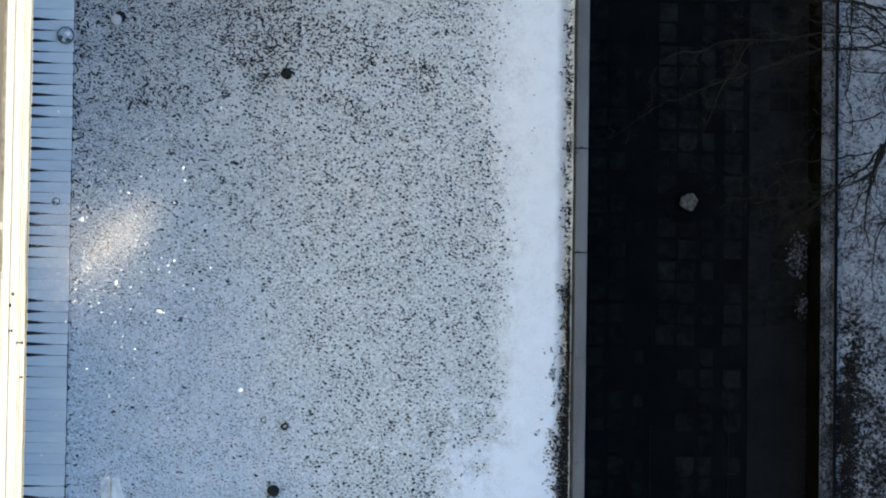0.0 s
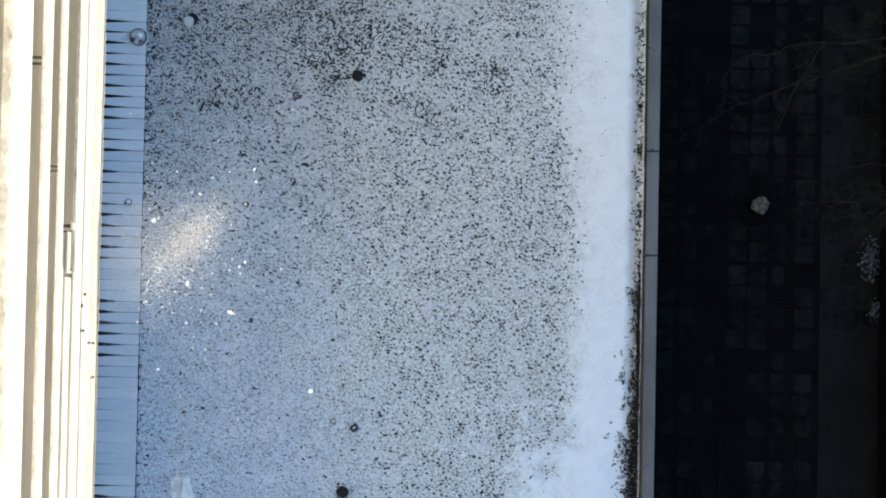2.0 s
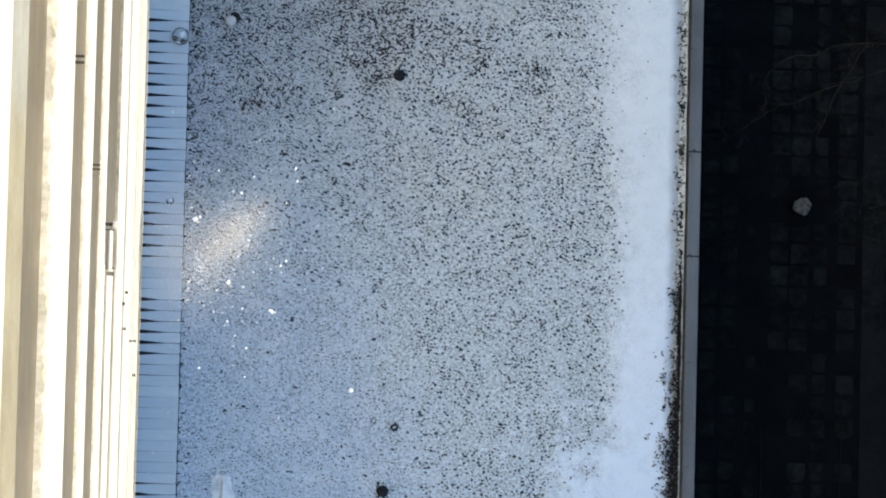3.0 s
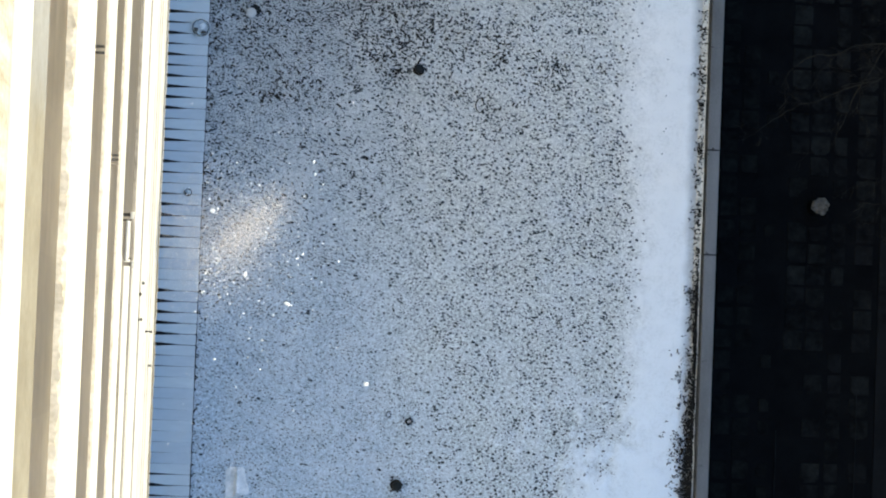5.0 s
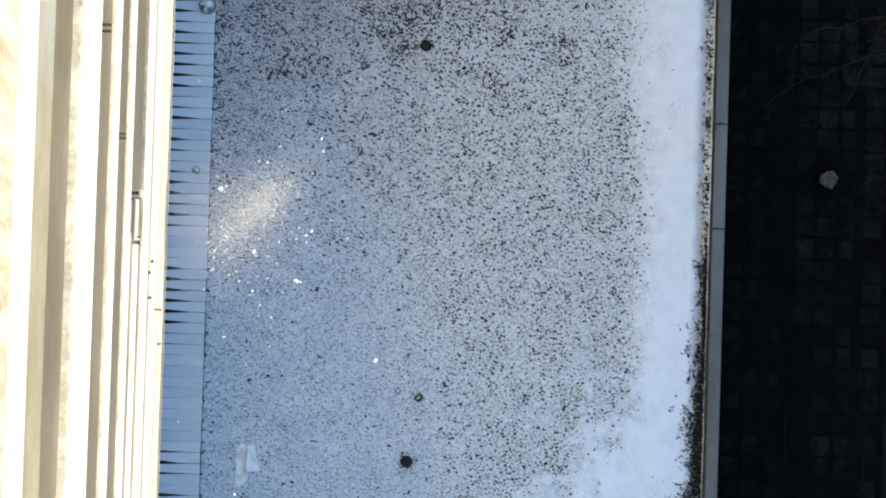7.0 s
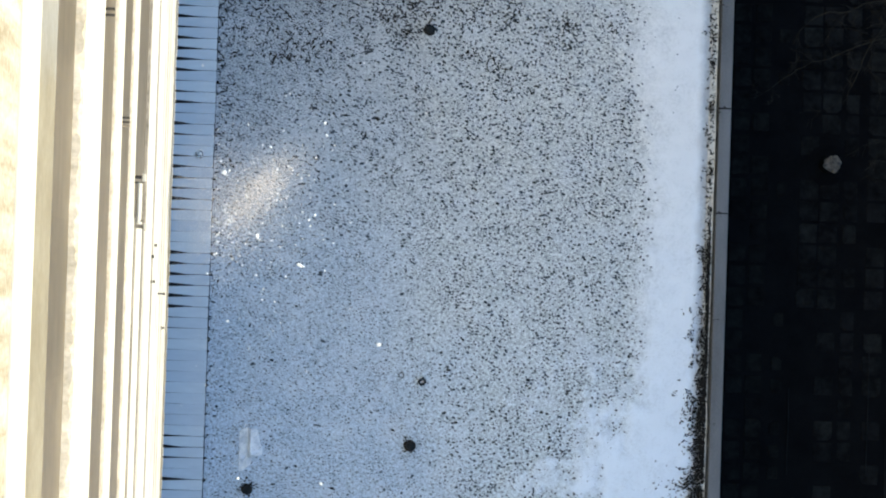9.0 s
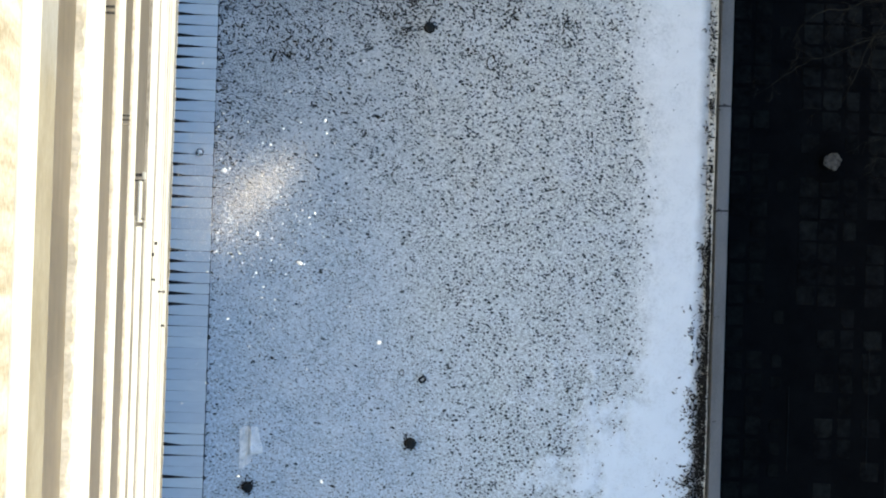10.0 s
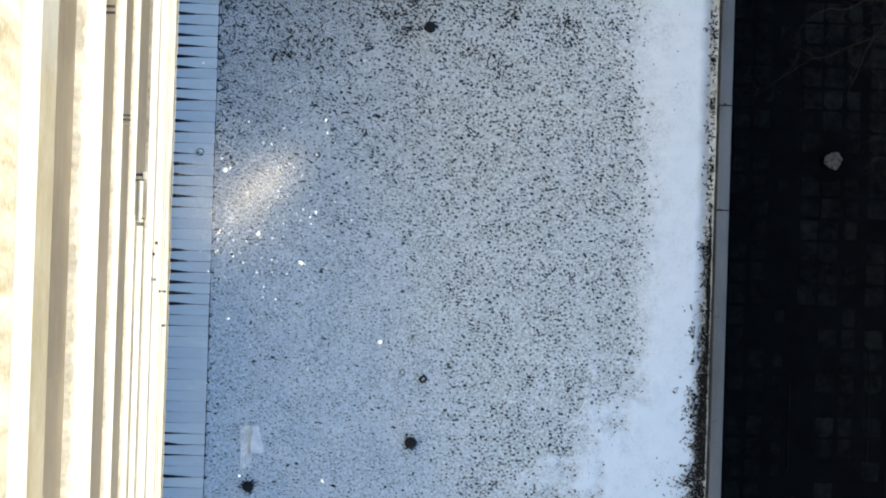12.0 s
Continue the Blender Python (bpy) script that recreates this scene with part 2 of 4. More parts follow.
def lathe(profile, segments=20, wobble=0.0, seed=0):
    """A solid of revolution round z from (radius, height) pairs."""
    rng = random.Random(seed)
    bm = bmesh.new()
    rings = []
    for r, z in profile:
        rings.append([bm.verts.new((r * math.cos(a) * (1 + rng.uniform(-wobble, wobble)), r * math.sin(a) * (1 + rng.uniform(-wobble, wobble)), z))
                      for a in (2 * math.pi * i / segments for i in range(segments))])
    for lo, hi in zip(rings, rings[1:]):
        for i in range(segments):
            j = (i + 1) % segments
            bm.faces.new((lo[i], lo[j], hi[j], hi[i]))
    bm.faces.new(list(reversed(rings[0])))
    bm.faces.new(rings[-1])
    return bm


def tube(bm, points, radii, sides=6):
    """A tapered tube along points."""
    pts = [Vector(p) for p in points]
    rings = []
    for i, p in enumerate(pts):
        d = (pts[min(i + 1, len(pts) - 1)] - pts[max(i - 1, 0)]).normalized()
        u = d.orthogonal().normalized()
        w = d.cross(u)
        rings.append([bm.verts.new(p + (u * math.cos(a) + w * math.sin(a)) * radii[i]) for a in (2 * math.pi * k / sides for k in range(sides))])
    for lo, hi in zip(rings, rings[1:]):
        for i in range(sides):
            j = (i + 1) % sides
            bm.faces.new((lo[i], lo[j], hi[j], hi[i]))
    bm.faces.new(list(reversed(rings[0])))
    bm.faces.new(rings[-1])
    return bm


def scatter_mesh(name, places, material, sides=5, seed=1):
    """Many small flattened clods, joined. places: x, y, z, length, width, height, turn."""
    rng = np.random.default_rng(seed)
    n = len(places)
    p = np.array(places)
    ang = np.arange(sides) * 2 * math.pi / sides
    jag = rng.uniform(0.6, 1.25, (n, sides))
    lx = np.cos(ang)[None] * jag * p[:, 3:4] / 2
    ly = np.sin(ang)[None] * jag * p[:, 4:5] / 2
    c, s = np.cos(p[:, 6:7]), np.sin(p[:, 6:7])
    low = np.stack([p[:, 0:1] + lx * c - ly * s, p[:, 1:2] + lx * s + ly * c, np.repeat(p[:, 2:3], sides, 1)], 2)
    top = np.stack([p[:, 0:1] + 0.6 * (lx * c - ly * s), p[:, 1:2] + 0.6 * (lx * s + ly * c),
                    p[:, 2:3] + p[:, 5:6] * rng.uniform(0.7, 1.2, (n, sides))], 2)
    verts = np.concatenate([low, top], 1).reshape(-1, 3)
    faces = []
    for i in range(n):
        b = i * 2 * sides
        for k in range(sides):
            j = (k + 1) % sides
            faces.append((b + k, b + j, b + sides + j, b + sides + k))
        faces.append(tuple(b + sides + k for k in range(sides)))
    me = bpy.data.meshes.new(name)
    me.from_pydata(verts.tolist(), [], faces)
    me.materials.append(material)
    return me


def wavy(x, y, scale, seed=0.0):
    return noise.noise(Vector((x * scale + seed * 7.3, y * scale - seed * 3.1, seed)))


# ---- ground, street, bank ----
STREET = -6.0
thing("ground", block(-60, 400, -400, 400, STREET - 1.0, STREET - 0.06), M_ASPHALT, "wet ground reaching far off, street shade in its colour", "ground", "structure")
thing("road", block(17.12, 18.78, -45, 45, STREET - 0.06, STREET + 0.01), M_ASPHALT, "wet asphalt lane beside the paving, street shade in its colour", "road", "structure")
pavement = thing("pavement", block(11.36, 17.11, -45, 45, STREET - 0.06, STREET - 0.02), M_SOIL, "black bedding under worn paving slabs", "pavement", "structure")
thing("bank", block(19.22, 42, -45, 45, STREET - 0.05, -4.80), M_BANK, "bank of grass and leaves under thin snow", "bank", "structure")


# ---- lower roof ----
ROOF_Y0, ROOF_Y1 = -30.0, 30.0
thing("roof_slab", block(-2.4, 11.30, ROOF_Y0, ROOF_Y1, -0.6, -0.05), M_CONCRETE, "flat concrete roof deck of the low wing", "roof", "structure")
thing("wing_wall", block(11.02, 11.34, ROOF_Y0, ROOF_Y1, STREET, -0.05), M_CONCRETE, "outer concrete wall of the low wing", "wall", "structure")


def smooth(a, b, v):
    u = min(1.0, max(0.0, (v - a) / (b - a)))
    return u * u * (3 - 2 * u)


def clean_snow(x, y):
    """1 on the deep clean drift beside the parapet, 0 on the gritty roof; ragged further along."""
    bound = 9.45 - 0.30 * smooth(3.6, 5.6, y) - 0.45 * smooth(-1.9, -2.9, y) - 0.85 * smooth(-2.4, -4.2, y) - 0.4 * smooth(-4, -6, y)
    loose = smooth(-0.8, -2.4, y)
    rag = 0.26 + 0.95 * loose
    d = x - bound - rag * (wavy(x, y, 0.9, 6) + 0.8 * wavy(x, y, 2.2, 16) + 0.6 * wavy(x, y, 5.0, 17))
    patch = smooth(0.08, 0.42, 0.7 * wavy(x, y, 1.0, 31) + 0.6 * wavy(x, y, 2.8, 32) + 0.4 * wavy(x, y, 6.0, 33)) * smooth(-0.6, -2.4, y) * smooth(5.4, 7.4, x)
    top = smooth(3.6, 5.6, y)
    return max(smooth(-0.65 - 0.5 * loose - 0.45 * top, 0.55 + 0.3 * loose + 0.35 * top, d), 0.62 * patch)


def drift(x, y):
    """How deep the snow lies."""
    h = 0.008 * wavy(x, y, 1.1, 1) + 0.004 * wavy(x, y, 4.0, 2)
    return h + 0.07 * clean_snow(x, y) * smooth(10.86, 10.62, x)


def snow_sheet():
    bm = bmesh.new()
    xs = [-0.94 + 0.0739 * k for k in range(161)]
    ys = [-9.0 + 0.075 * k for k in range(295)]
    grid = [[bm.verts.new((x, y, drift(x, y))) for x in xs] for y in ys]
    for a, b in zip(grid, grid[1:]):
        for i in range(len(xs) - 1):
            bm.faces.new((a[i], a[i + 1], b[i + 1], b[i]))
    for lo, hi in ((ROOF_Y0, -9.0), (ys[-1], ROOF_Y1)):
        box(bm, -0.94, xs[-1], lo, hi, -0.045, 0.0)
    return bm


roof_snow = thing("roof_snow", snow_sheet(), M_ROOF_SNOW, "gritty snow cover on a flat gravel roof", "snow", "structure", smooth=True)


def grain(rng, x, y, size, flat):
    """One bit of grit: most lean the way the wind blew."""
    s = size * rng.uniform(0.55, 1.36) * (1 - (0.22 if size > 0.05 else 0.0) * smooth(2.5, 6.5, y - 0.9 * x)) * (1 - 0.30 * clean_snow(x, y))
    lean = -0.08 - 0.20 * smooth(-3.0, 2.0, y)
    return (x, y, drift(x, y) - 0.004, s * rng.uniform(1.0, 1.55 + 0.5 * smooth(5.5, 2.0, x)), s * rng.uniform(0.72, 1.0), flat * rng.uniform(0.6, 1.4),
            rng.gauss(lean, 0.42) if rng.random() < 0.8 else rng.uniform(0, 3.14))


def spread(seed, tries, gap, chance):
    """Places that keep their distance from one another, kept by chance."""
    rng = random.Random(seed)
    cells, out = {}, []
    for k in range(tries):
        x, y = rng.uniform(-0.9, 10.75), rng.uniform(-7.5, 11.5)
        d = gap * (1 + 0.26 * wavy(x, y, 1.6, 61) + 0.22 * wavy(x, y, 5.0, 62)) * (1 - 0.20 * smooth(2.5, 6.5, y - 0.9 * x))
        i, j = int(x / gap + 100), int(y / gap + 400)
        if all((x - a) ** 2 + (y - b) ** 2 > d * d for p in (-1, 0, 1) for q in (-1, 0, 1) for a, b in cells.get((i + p, j + q), ())):
            cells.setdefault((i, j), []).append((x, y))
            if rng.random() < chance(x, y):
                out.append((x, y))
    return out


def gritty(x, y):
    """How much grit shows at all: none on the deep drift, and thinner in flurries."""
    gone = 1 - smooth(0.06, 0.92, clean_snow(x, y) + 0.28 * wavy(x, y, 3.0, 18) + 0.20 * wavy(x, y, 8.0, 19))
    clump = 0.74 + 0.40 * wavy(x, y, 1.3, 7) + 0.40 * wavy(x, 1.5 * y, 3.5, 8)
    stray = 0.0015 + 0.024 * smooth(3.6, 6.0, y) * smooth(10.3, 9.2, x)
    return min(1.0, max(0.1, clump + 0.22 * smooth(2.5, 6.5, y - 0.9 * x))) * gone + stray


def darkness(x, y):
    """The share of grains that lie bare: most on the far side, few in the thin snow by the tower."""
    right = smooth(2.2, 4.9, x + 0.28 * (y - 2.0) + 1.2 * wavy(x, y, 0.5, 5))
    heap = math.exp(-((x - 3.7) / 1.3) ** 2 - ((y - 7.2) / 1.5) ** 2)
    return 0.04 + 0.22 * smooth(-0.2, 4.0, y) + 0.31 * smooth(4.0, 7.5, y - 0.5 * x) + (0.56 - 0.16 * smooth(-0.5, 3.5, y)) * right * (1 - 0.6 * clean_snow(x, y)) + 0.4 * heap


def fine_chance(x, y):
    right = smooth(3.0, 6.5, x + 0.25 * (y - 2.0))
    corner = smooth(2.6, 7.0, y - x) + 0.7 * smooth(0.3, -0.7, x) * smooth(-1.5, 4.0, y)
    edge = 1 - smooth(7.6, 9.0, x)
    return max(0.02, 0.40 + 0.6 * wavy(x, y, 0.8, 9) + 0.5 * wavy(x, y, 3.0, 10) + 3.0 * corner) * edge * (1 - 0.15 * right) * (0.5 + 0.5 * smooth(-1.5, 3.5, y + 0.5 * x))


rng = random.Random(3)
coarse, half_buried = [], []
for x, y in spread(33, 150000, 0.069, gritty):
    if rng.random() < darkness(x, y):
        coarse.append(grain(rng, x, y, 0.066, 0.020))
    else:
        half_buried.append(grain(rng, x, y, 0.043 + 0.012 * smooth(-1.0, 2.5, y) + 0.008 * smooth(3.0, 6.0, x), 0.012))
# the clods of one stretch are pieces of their own
near = [p for p in coarse if 6.2 < p[0] < 8.6 and -0.6 < p[1] < 2.2][:290]
taken = set(near)
clod_meshes = [scatter_mesh("clod", [(0, 0, 0, 1, 1, 1, 0)], M_CLOD, 6, seed=k) for k in range(6)]
for k, (x, y, z, ln, wd, ht, turn) in enumerate(near):
    ob = new("clod", clod_meshes[k % 6])
    ob.parent = roof_snow
    ob.matrix_basis = pose(x, y, z, 0, 0, math.degrees(turn)) @ Matrix.Diagonal((ln, wd, ht, 1))
tagged(new("roof_grit", scatter_mesh("roof_grit", [p for p in coarse if p not in taken], M_SPECK, 6)),
       "dark pebbles and leaf bits poking through snow", "gravel", "", "stuff")
tagged(new("fine_roof_grit", scatter_mesh("fine_roof_grit", [grain(rng, x, y, 0.038, 0.010) for x, y in spread(4, 160000, 0.052, fine_chance)], M_SPECK_FINE)),
       "fine grey grit showing through thin snow", "gravel", "", "stuff")


tagged(new("grey_roof_grit", scatter_mesh("grey_roof_grit", half_buried, M_SPECK_MID, 6)),
       "grey half-buried pebbles under thin snow", "gravel", "", "stuff")


def heap_places():
    """Bits of bark and leaves blown round the vent and into the corner by the tower."""
    rs = random.Random(12)
    out = []
    for cx, cy, sx, sy, n in ((3.75, 7.15, 0.75, 0.7, 420), (5.6, 6.8, 0.9, 0.5, 130), (0.3, 7.6, 1.2, 1.1, 620), (0.9, 5.7, 0.7, 0.35, 130), (-0.75, 5.6, 0.16, 2.2, 150),
                              (3.2, 8.6, 2.2, 0.9, 380), (7.3, 6.3, 0.35, 0.3, 40), (6.4, 4.9, 0.5, 0.4, 50), (0.69, 5.41, 0.10, 0.05, 26), (0.40, 5.36, 0.05, 0.06, 12),
                              (1.37, 4.30, 0.07, 0.10, 14), (6.0, 6.61, 0.12, 0.14, 40), (3.10, 6.49, 0.16, 0.16, 34), (3.54, 6.14, 0.05, 0.05, 16), (3.83, 6.75, 0.20, 0.20, 46),
                              (5.05, 5.75, 0.12, 0.08, 14), (8.46, 6.44, 0.10, 0.06, 14), (7.44, 6.40, 0.12, 0.10, 20), (-0.55, -2.6, 0.14, 0.10, 6), (2.97, 4.02, 0.10, 0.04, 10)):
        for k in range(n):
            x, y = rs.gauss(cx, sx), rs.gauss(cy, sy)
            if x > -0.9:
                s = rs.uniform(0.03, 0.085)
                out.append((x, y, drift(x, y) - 0.003, s * rs.uniform(1, 1.8), s * 0.7, 0.02, rs.uniform(0, 3.14)))
    return out


def vent_rings():
    rs = random.Random(44)
    out = []
    for cx, cy in ((4.05, 6.20), (3.90, -3.69), (0.09, -4.82)):
        for k in range(90 if cx < 1 else 46):
            a, r = rs.uniform(0, 6.28), abs(rs.gauss(0.10, 0.07))
            s = rs.uniform(0.02, 0.05)
            out.append((cx + r * math.cos(a), cy + r * math.sin(a), 0.0, s * 1.5, s, 0.02, rs.uniform(0, 3)))
    return out


tagged(new("vent_moss", scatter_mesh("vent_moss", vent_rings(), M_MOSS)), "crumbs of dark moss round the vents", "moss", "", "stuff")
tagged(new("bark_bits", scatter_mesh("bark_bits", heap_places(), M_MOSS)), "dark bark and leaf bits round a vent", "leaf litter", "", "stuff")


def litter_places():
    """A dark bank of rotten leaves against the flashing, with loose crumbs in clumps before it."""
    rng = random.Random(11)
    out = []

    def bit(x, y, s, z):
        if 9.6 < x < 10.99:
            out.append((x, y, max(0.0, drift(x, y)) * smooth(11.0, 10.8, x) + z, s * rng.uniform(1, 1.7), s * 0.7, 0.02, rng.uniform(0, 3.14)))

    def thick(y):
        return 0.02 + 0.085 * smooth(1.6, -2.0, y) + 0.13 * smooth(-2.8, -4.8, y)

    while len(out) < 4300:                           # the bank itself
        y = rng.uniform(-7.5, 2.4)
        w = thick(y) * (1 + 1.3 * wavy(3.0, y, 1.1, 13) + 1.1 * wavy(5.0, y, 3.4, 14))
        if rng.random() < smooth(2.4, -0.6, y) * (0.55 + 0.6 * wavy(8.0, y, 1.4, 3)):
            bit(10.975 - abs(rng.gauss(0, 1)) * max(0.03, w), y, rng.uniform(0.025, 0.065), rng.uniform(0.022, 0.05))
    for k in range(1150):                            # crumbs
        y = rng.uniform(-7.5, 11.5)
        if rng.random() > 0.38 + 0.62 * smooth(3.0, -2.0, y) + 0.35 * wavy(9.0, y, 1.0, 4):
            continue
        x = 10.97 - abs(rng.gauss(0, 0.10 + 1.7 * thick(y) * smooth(2.4, -1.0, y)))
        for q in range(rng.choice((1, 1, 2, 3, 5, 8))):
            bit(x + rng.gauss(0, 0.04), y + rng.gauss(0, 0.055), rng.uniform(0.02, 0.06), 0.022)
    for cy, n in ((4.60, 60), (2.08, 30), (5.35, 26), (3.2, 26), (0.9, 50), (0.3, 60)):     # moss where water stands
        for q in range(n):
            bit(rng.gauss(10.93, 0.045), rng.gauss(cy, 0.16), rng.uniform(0.02, 0.05), 0.03)
    return out


tagged(new("leaf_litter", scatter_mesh("leaf_litter", litter_places(), M_MOSS)), "dark rotting leaves and moss along the parapet", "leaf litter", "", "stuff")

# parapet: flashing, dark gap, coping in lengths
def flashing_strip():
    """A bent metal strip whose edges wander."""
    bm = bmesh.new()
    last, y = None, ROOF_Y0
    while y <= ROOF_Y1:
        a = 10.862 + 0.02 * wavy(y, 0, 0.8, 41) + 0.012 * wavy(y, 0, 4.0, 42)
        b = 11.012 + 0.012 * wavy(y, 0, 0.6, 43) + 0.010 * wavy(y, 0, 2.6, 44)
        ring = [bm.verts.new(p) for p in ((10.84, y, -0.05), (a, y, 0.016), (b - 0.02, y, 0.022), (b, y, 0.042), (b + 0.004, y, -0.05))]
        if last:
            for k in range(4):
                bm.faces.new((last[k], last[k + 1], ring[k + 1], ring[k]))
        last = ring
        y += 0.1
    return bm


thing("flashing", flashing_strip(), M_FLASHING, "cream flashing strip inside the parapet", "trim", "structure")
thing("parapet", block(10.99, 11.10, ROOF_Y0, ROOF_Y1, -0.05, 0.02), M_DARK, "dark gap under the parapet coping", "parapet", "structure")
coping = empty("coping", (11.2, 0, 0.0), "grey zinc coping in lengths on the roof edge", "coping", "structure")
SEAMS = [-30.0, -25.4, -22.9, -20.4, -17.9, -15.4, -12.9, -10.4, -7.9, -5.45, -2.98, -0.44, 2.08, 4.60, 7.08, 9.6, 12.1, 14.6, 17.1, 19.6, 22.1, 24.6, 30.0]
for y0, y1 in zip(SEAMS, SEAMS[1:]):
    bm = block(11.088, 11.378, y0 + 0.008, y1 - 0.008, -0.06, 0.07, 0.012)
    piece = part("coping_length", bm, M_COPING, coping)
    piece.matrix_parent_inverse = coping.matrix_basis.inverted()
    dark = y0 in (4.60, 2.08)                        # two joints have lost their sealing
    half = 0.017 if dark else 0.011
    bm = block(11.084, 11.382, y0 - half, y0 + half, -0.06, 0.074 if dark else 0.062, 0.003)
    piece = part("seam_cover", bm, M_BLACK if dark else M_COPING, coping)
    piece.matrix_parent_inverse = coping.matrix_basis.inverted()


rs = random.Random(6)
pl = []
for y0 in SEAMS:
    for k in range(9 if y0 in (4.60, 2.08) else 3):
        s = rs.uniform(0.012, 0.04)
        pl.append((11.08 + abs(rs.gauss(0, 0.07)), y0 + rs.gauss(0, 0.04), 0.0705, s * 1.4, s, 0.006, rs.uniform(0, 3)))
tagged(new("coping_grime", scatter_mesh("coping_grime", pl, M_MOSS)), "dark grime at the coping seams", "dirt", "", "stuff")


# ---- panel strip at the tower's foot ----
tray = thing("panel_tray", block(-2.38, -0.941, ROOF_Y0, ROOF_Y1, -0.05, 0.012), M_BLACK, "black tray under a row of frosted panels", "roof edge", "structure")
PITCH, FIRST = 0.2535, 0.326
GAPS = {0: 3, 1: 3, 2: 3, -1: 3, -2: 3, -3: 3, -4: 1, -5: 1, 6: 2, 7: 3, 8: 2, 9: 3, 10: 3, 11: 2, 12: 1, 13: 2, 14: 3, 15: 1, 16: 3, 17: 2, 18: 1, 19: 3,
        20: 3, 21: 3, 22: 3, 23: 2, 24: 3, 25: 2, 26: 3, 27: 2, 28: 3, -15: 2, -16: 3, -17: 2, -19: 3, -20: 1, -22: 2, -24: 3}


def gap_at(i):
    return (0.010, 0.022, 0.052, 0.085)[GAPS.get(i, 0)]


rng = random.Random(5)
for i in range(-40, 46):
    y0, y1 = FIRST - 0.127 + i * PITCH, FIRST - 0.127 + (i + 1) * PITCH
    ga, gb = gap_at(i) / 1, gap_at(i + 1) / 1
    reach = rng.uniform(0.35, 0.8)
    bm = bmesh.new()
    xw, xm, xo = -2.36, -1.87 + 0.88 * reach, -0.949 - rng.uniform(0, 0.014)
    ta, tb = ((0.0012, 0.003, 0.005, 0.006)[GAPS.get(k, 0)] for k in (i, i + 1))
    ca, cb = ((0.004, 0.008, 0.018, 0.026)[GAPS.get(k, 0)] * rng.uniform(0.5, 1.2) for k in (i, i + 1))
    outline = [(xw, y0 + ga * 0.75), (-1.87, y0 + ga * 0.62), (xm, y0 + ta), (xo - ca, y0 + ta), (xo, y0 + ta + ca * 0.8),
               (xo, y1 - tb - cb * 0.8), (xo - cb, y1 - tb), (xm, y1 - tb), (-1.87, y1 - gb * 0.45), (xw, y1 - gb * 0.55)]
    lo = [bm.verts.new((x, y, 0.012)) for x, y in outline]
    tilt = rng.uniform(-0.006, 0.006)
    hi = [bm.verts.new((x, y, 0.055 + (tilt if k < 5 else -tilt))) for k, (x, y) in enumerate(outline)]
    bm.faces.new(list(reversed(lo)))
    bm.faces.new(hi)
    for k in range(10):
        j = (k + 1) % 10
        bm.faces.new((lo[k], lo[j], hi[j], hi[k]))
    part("panel", bm, M_PANEL, tray)

# dirt that has gathered where the joints meet the roof
pl = []
for i in range(-26, 40):
    for k in range(rng.choice((0, 1, 2, 3, 4))):
        s = rng.uniform(0.025, 0.06)
        pl.append((-0.935 + abs(rng.gauss(0, 0.025)), FIRST - 0.127 + i * PITCH + rng.gauss(0, 0.03), 0.008, s * 1.4, s * 0.8, 0.05, rng.gauss(0, 0.5)))
tagged(new("joint_dirt", scatter_mesh("joint_dirt", pl, M_MOSS)), "dark dirt at the ends of panel joints", "dirt", "", "stuff")


# ---- tower ----
FACE = -1.70                     # front plane of the spandrels
TY0, TY1 = -32.0, 32.0
tower = thing("tower_wall", block(-14, -2.42, TY0, TY1, STREET, 52.0), M_RENDER, "sunlit cream tower wall", "wall", "structure")


def band(name, z0, z1, material, label, recess=0.0, y0=TY0, y1=TY1, bevel=0.0, category="facade"):
    """A horizontal band of the facade."""
    return thing(name, block(-2.415, FACE - recess, y0, y1, z0, z1, bevel), material, label, category, "structure")


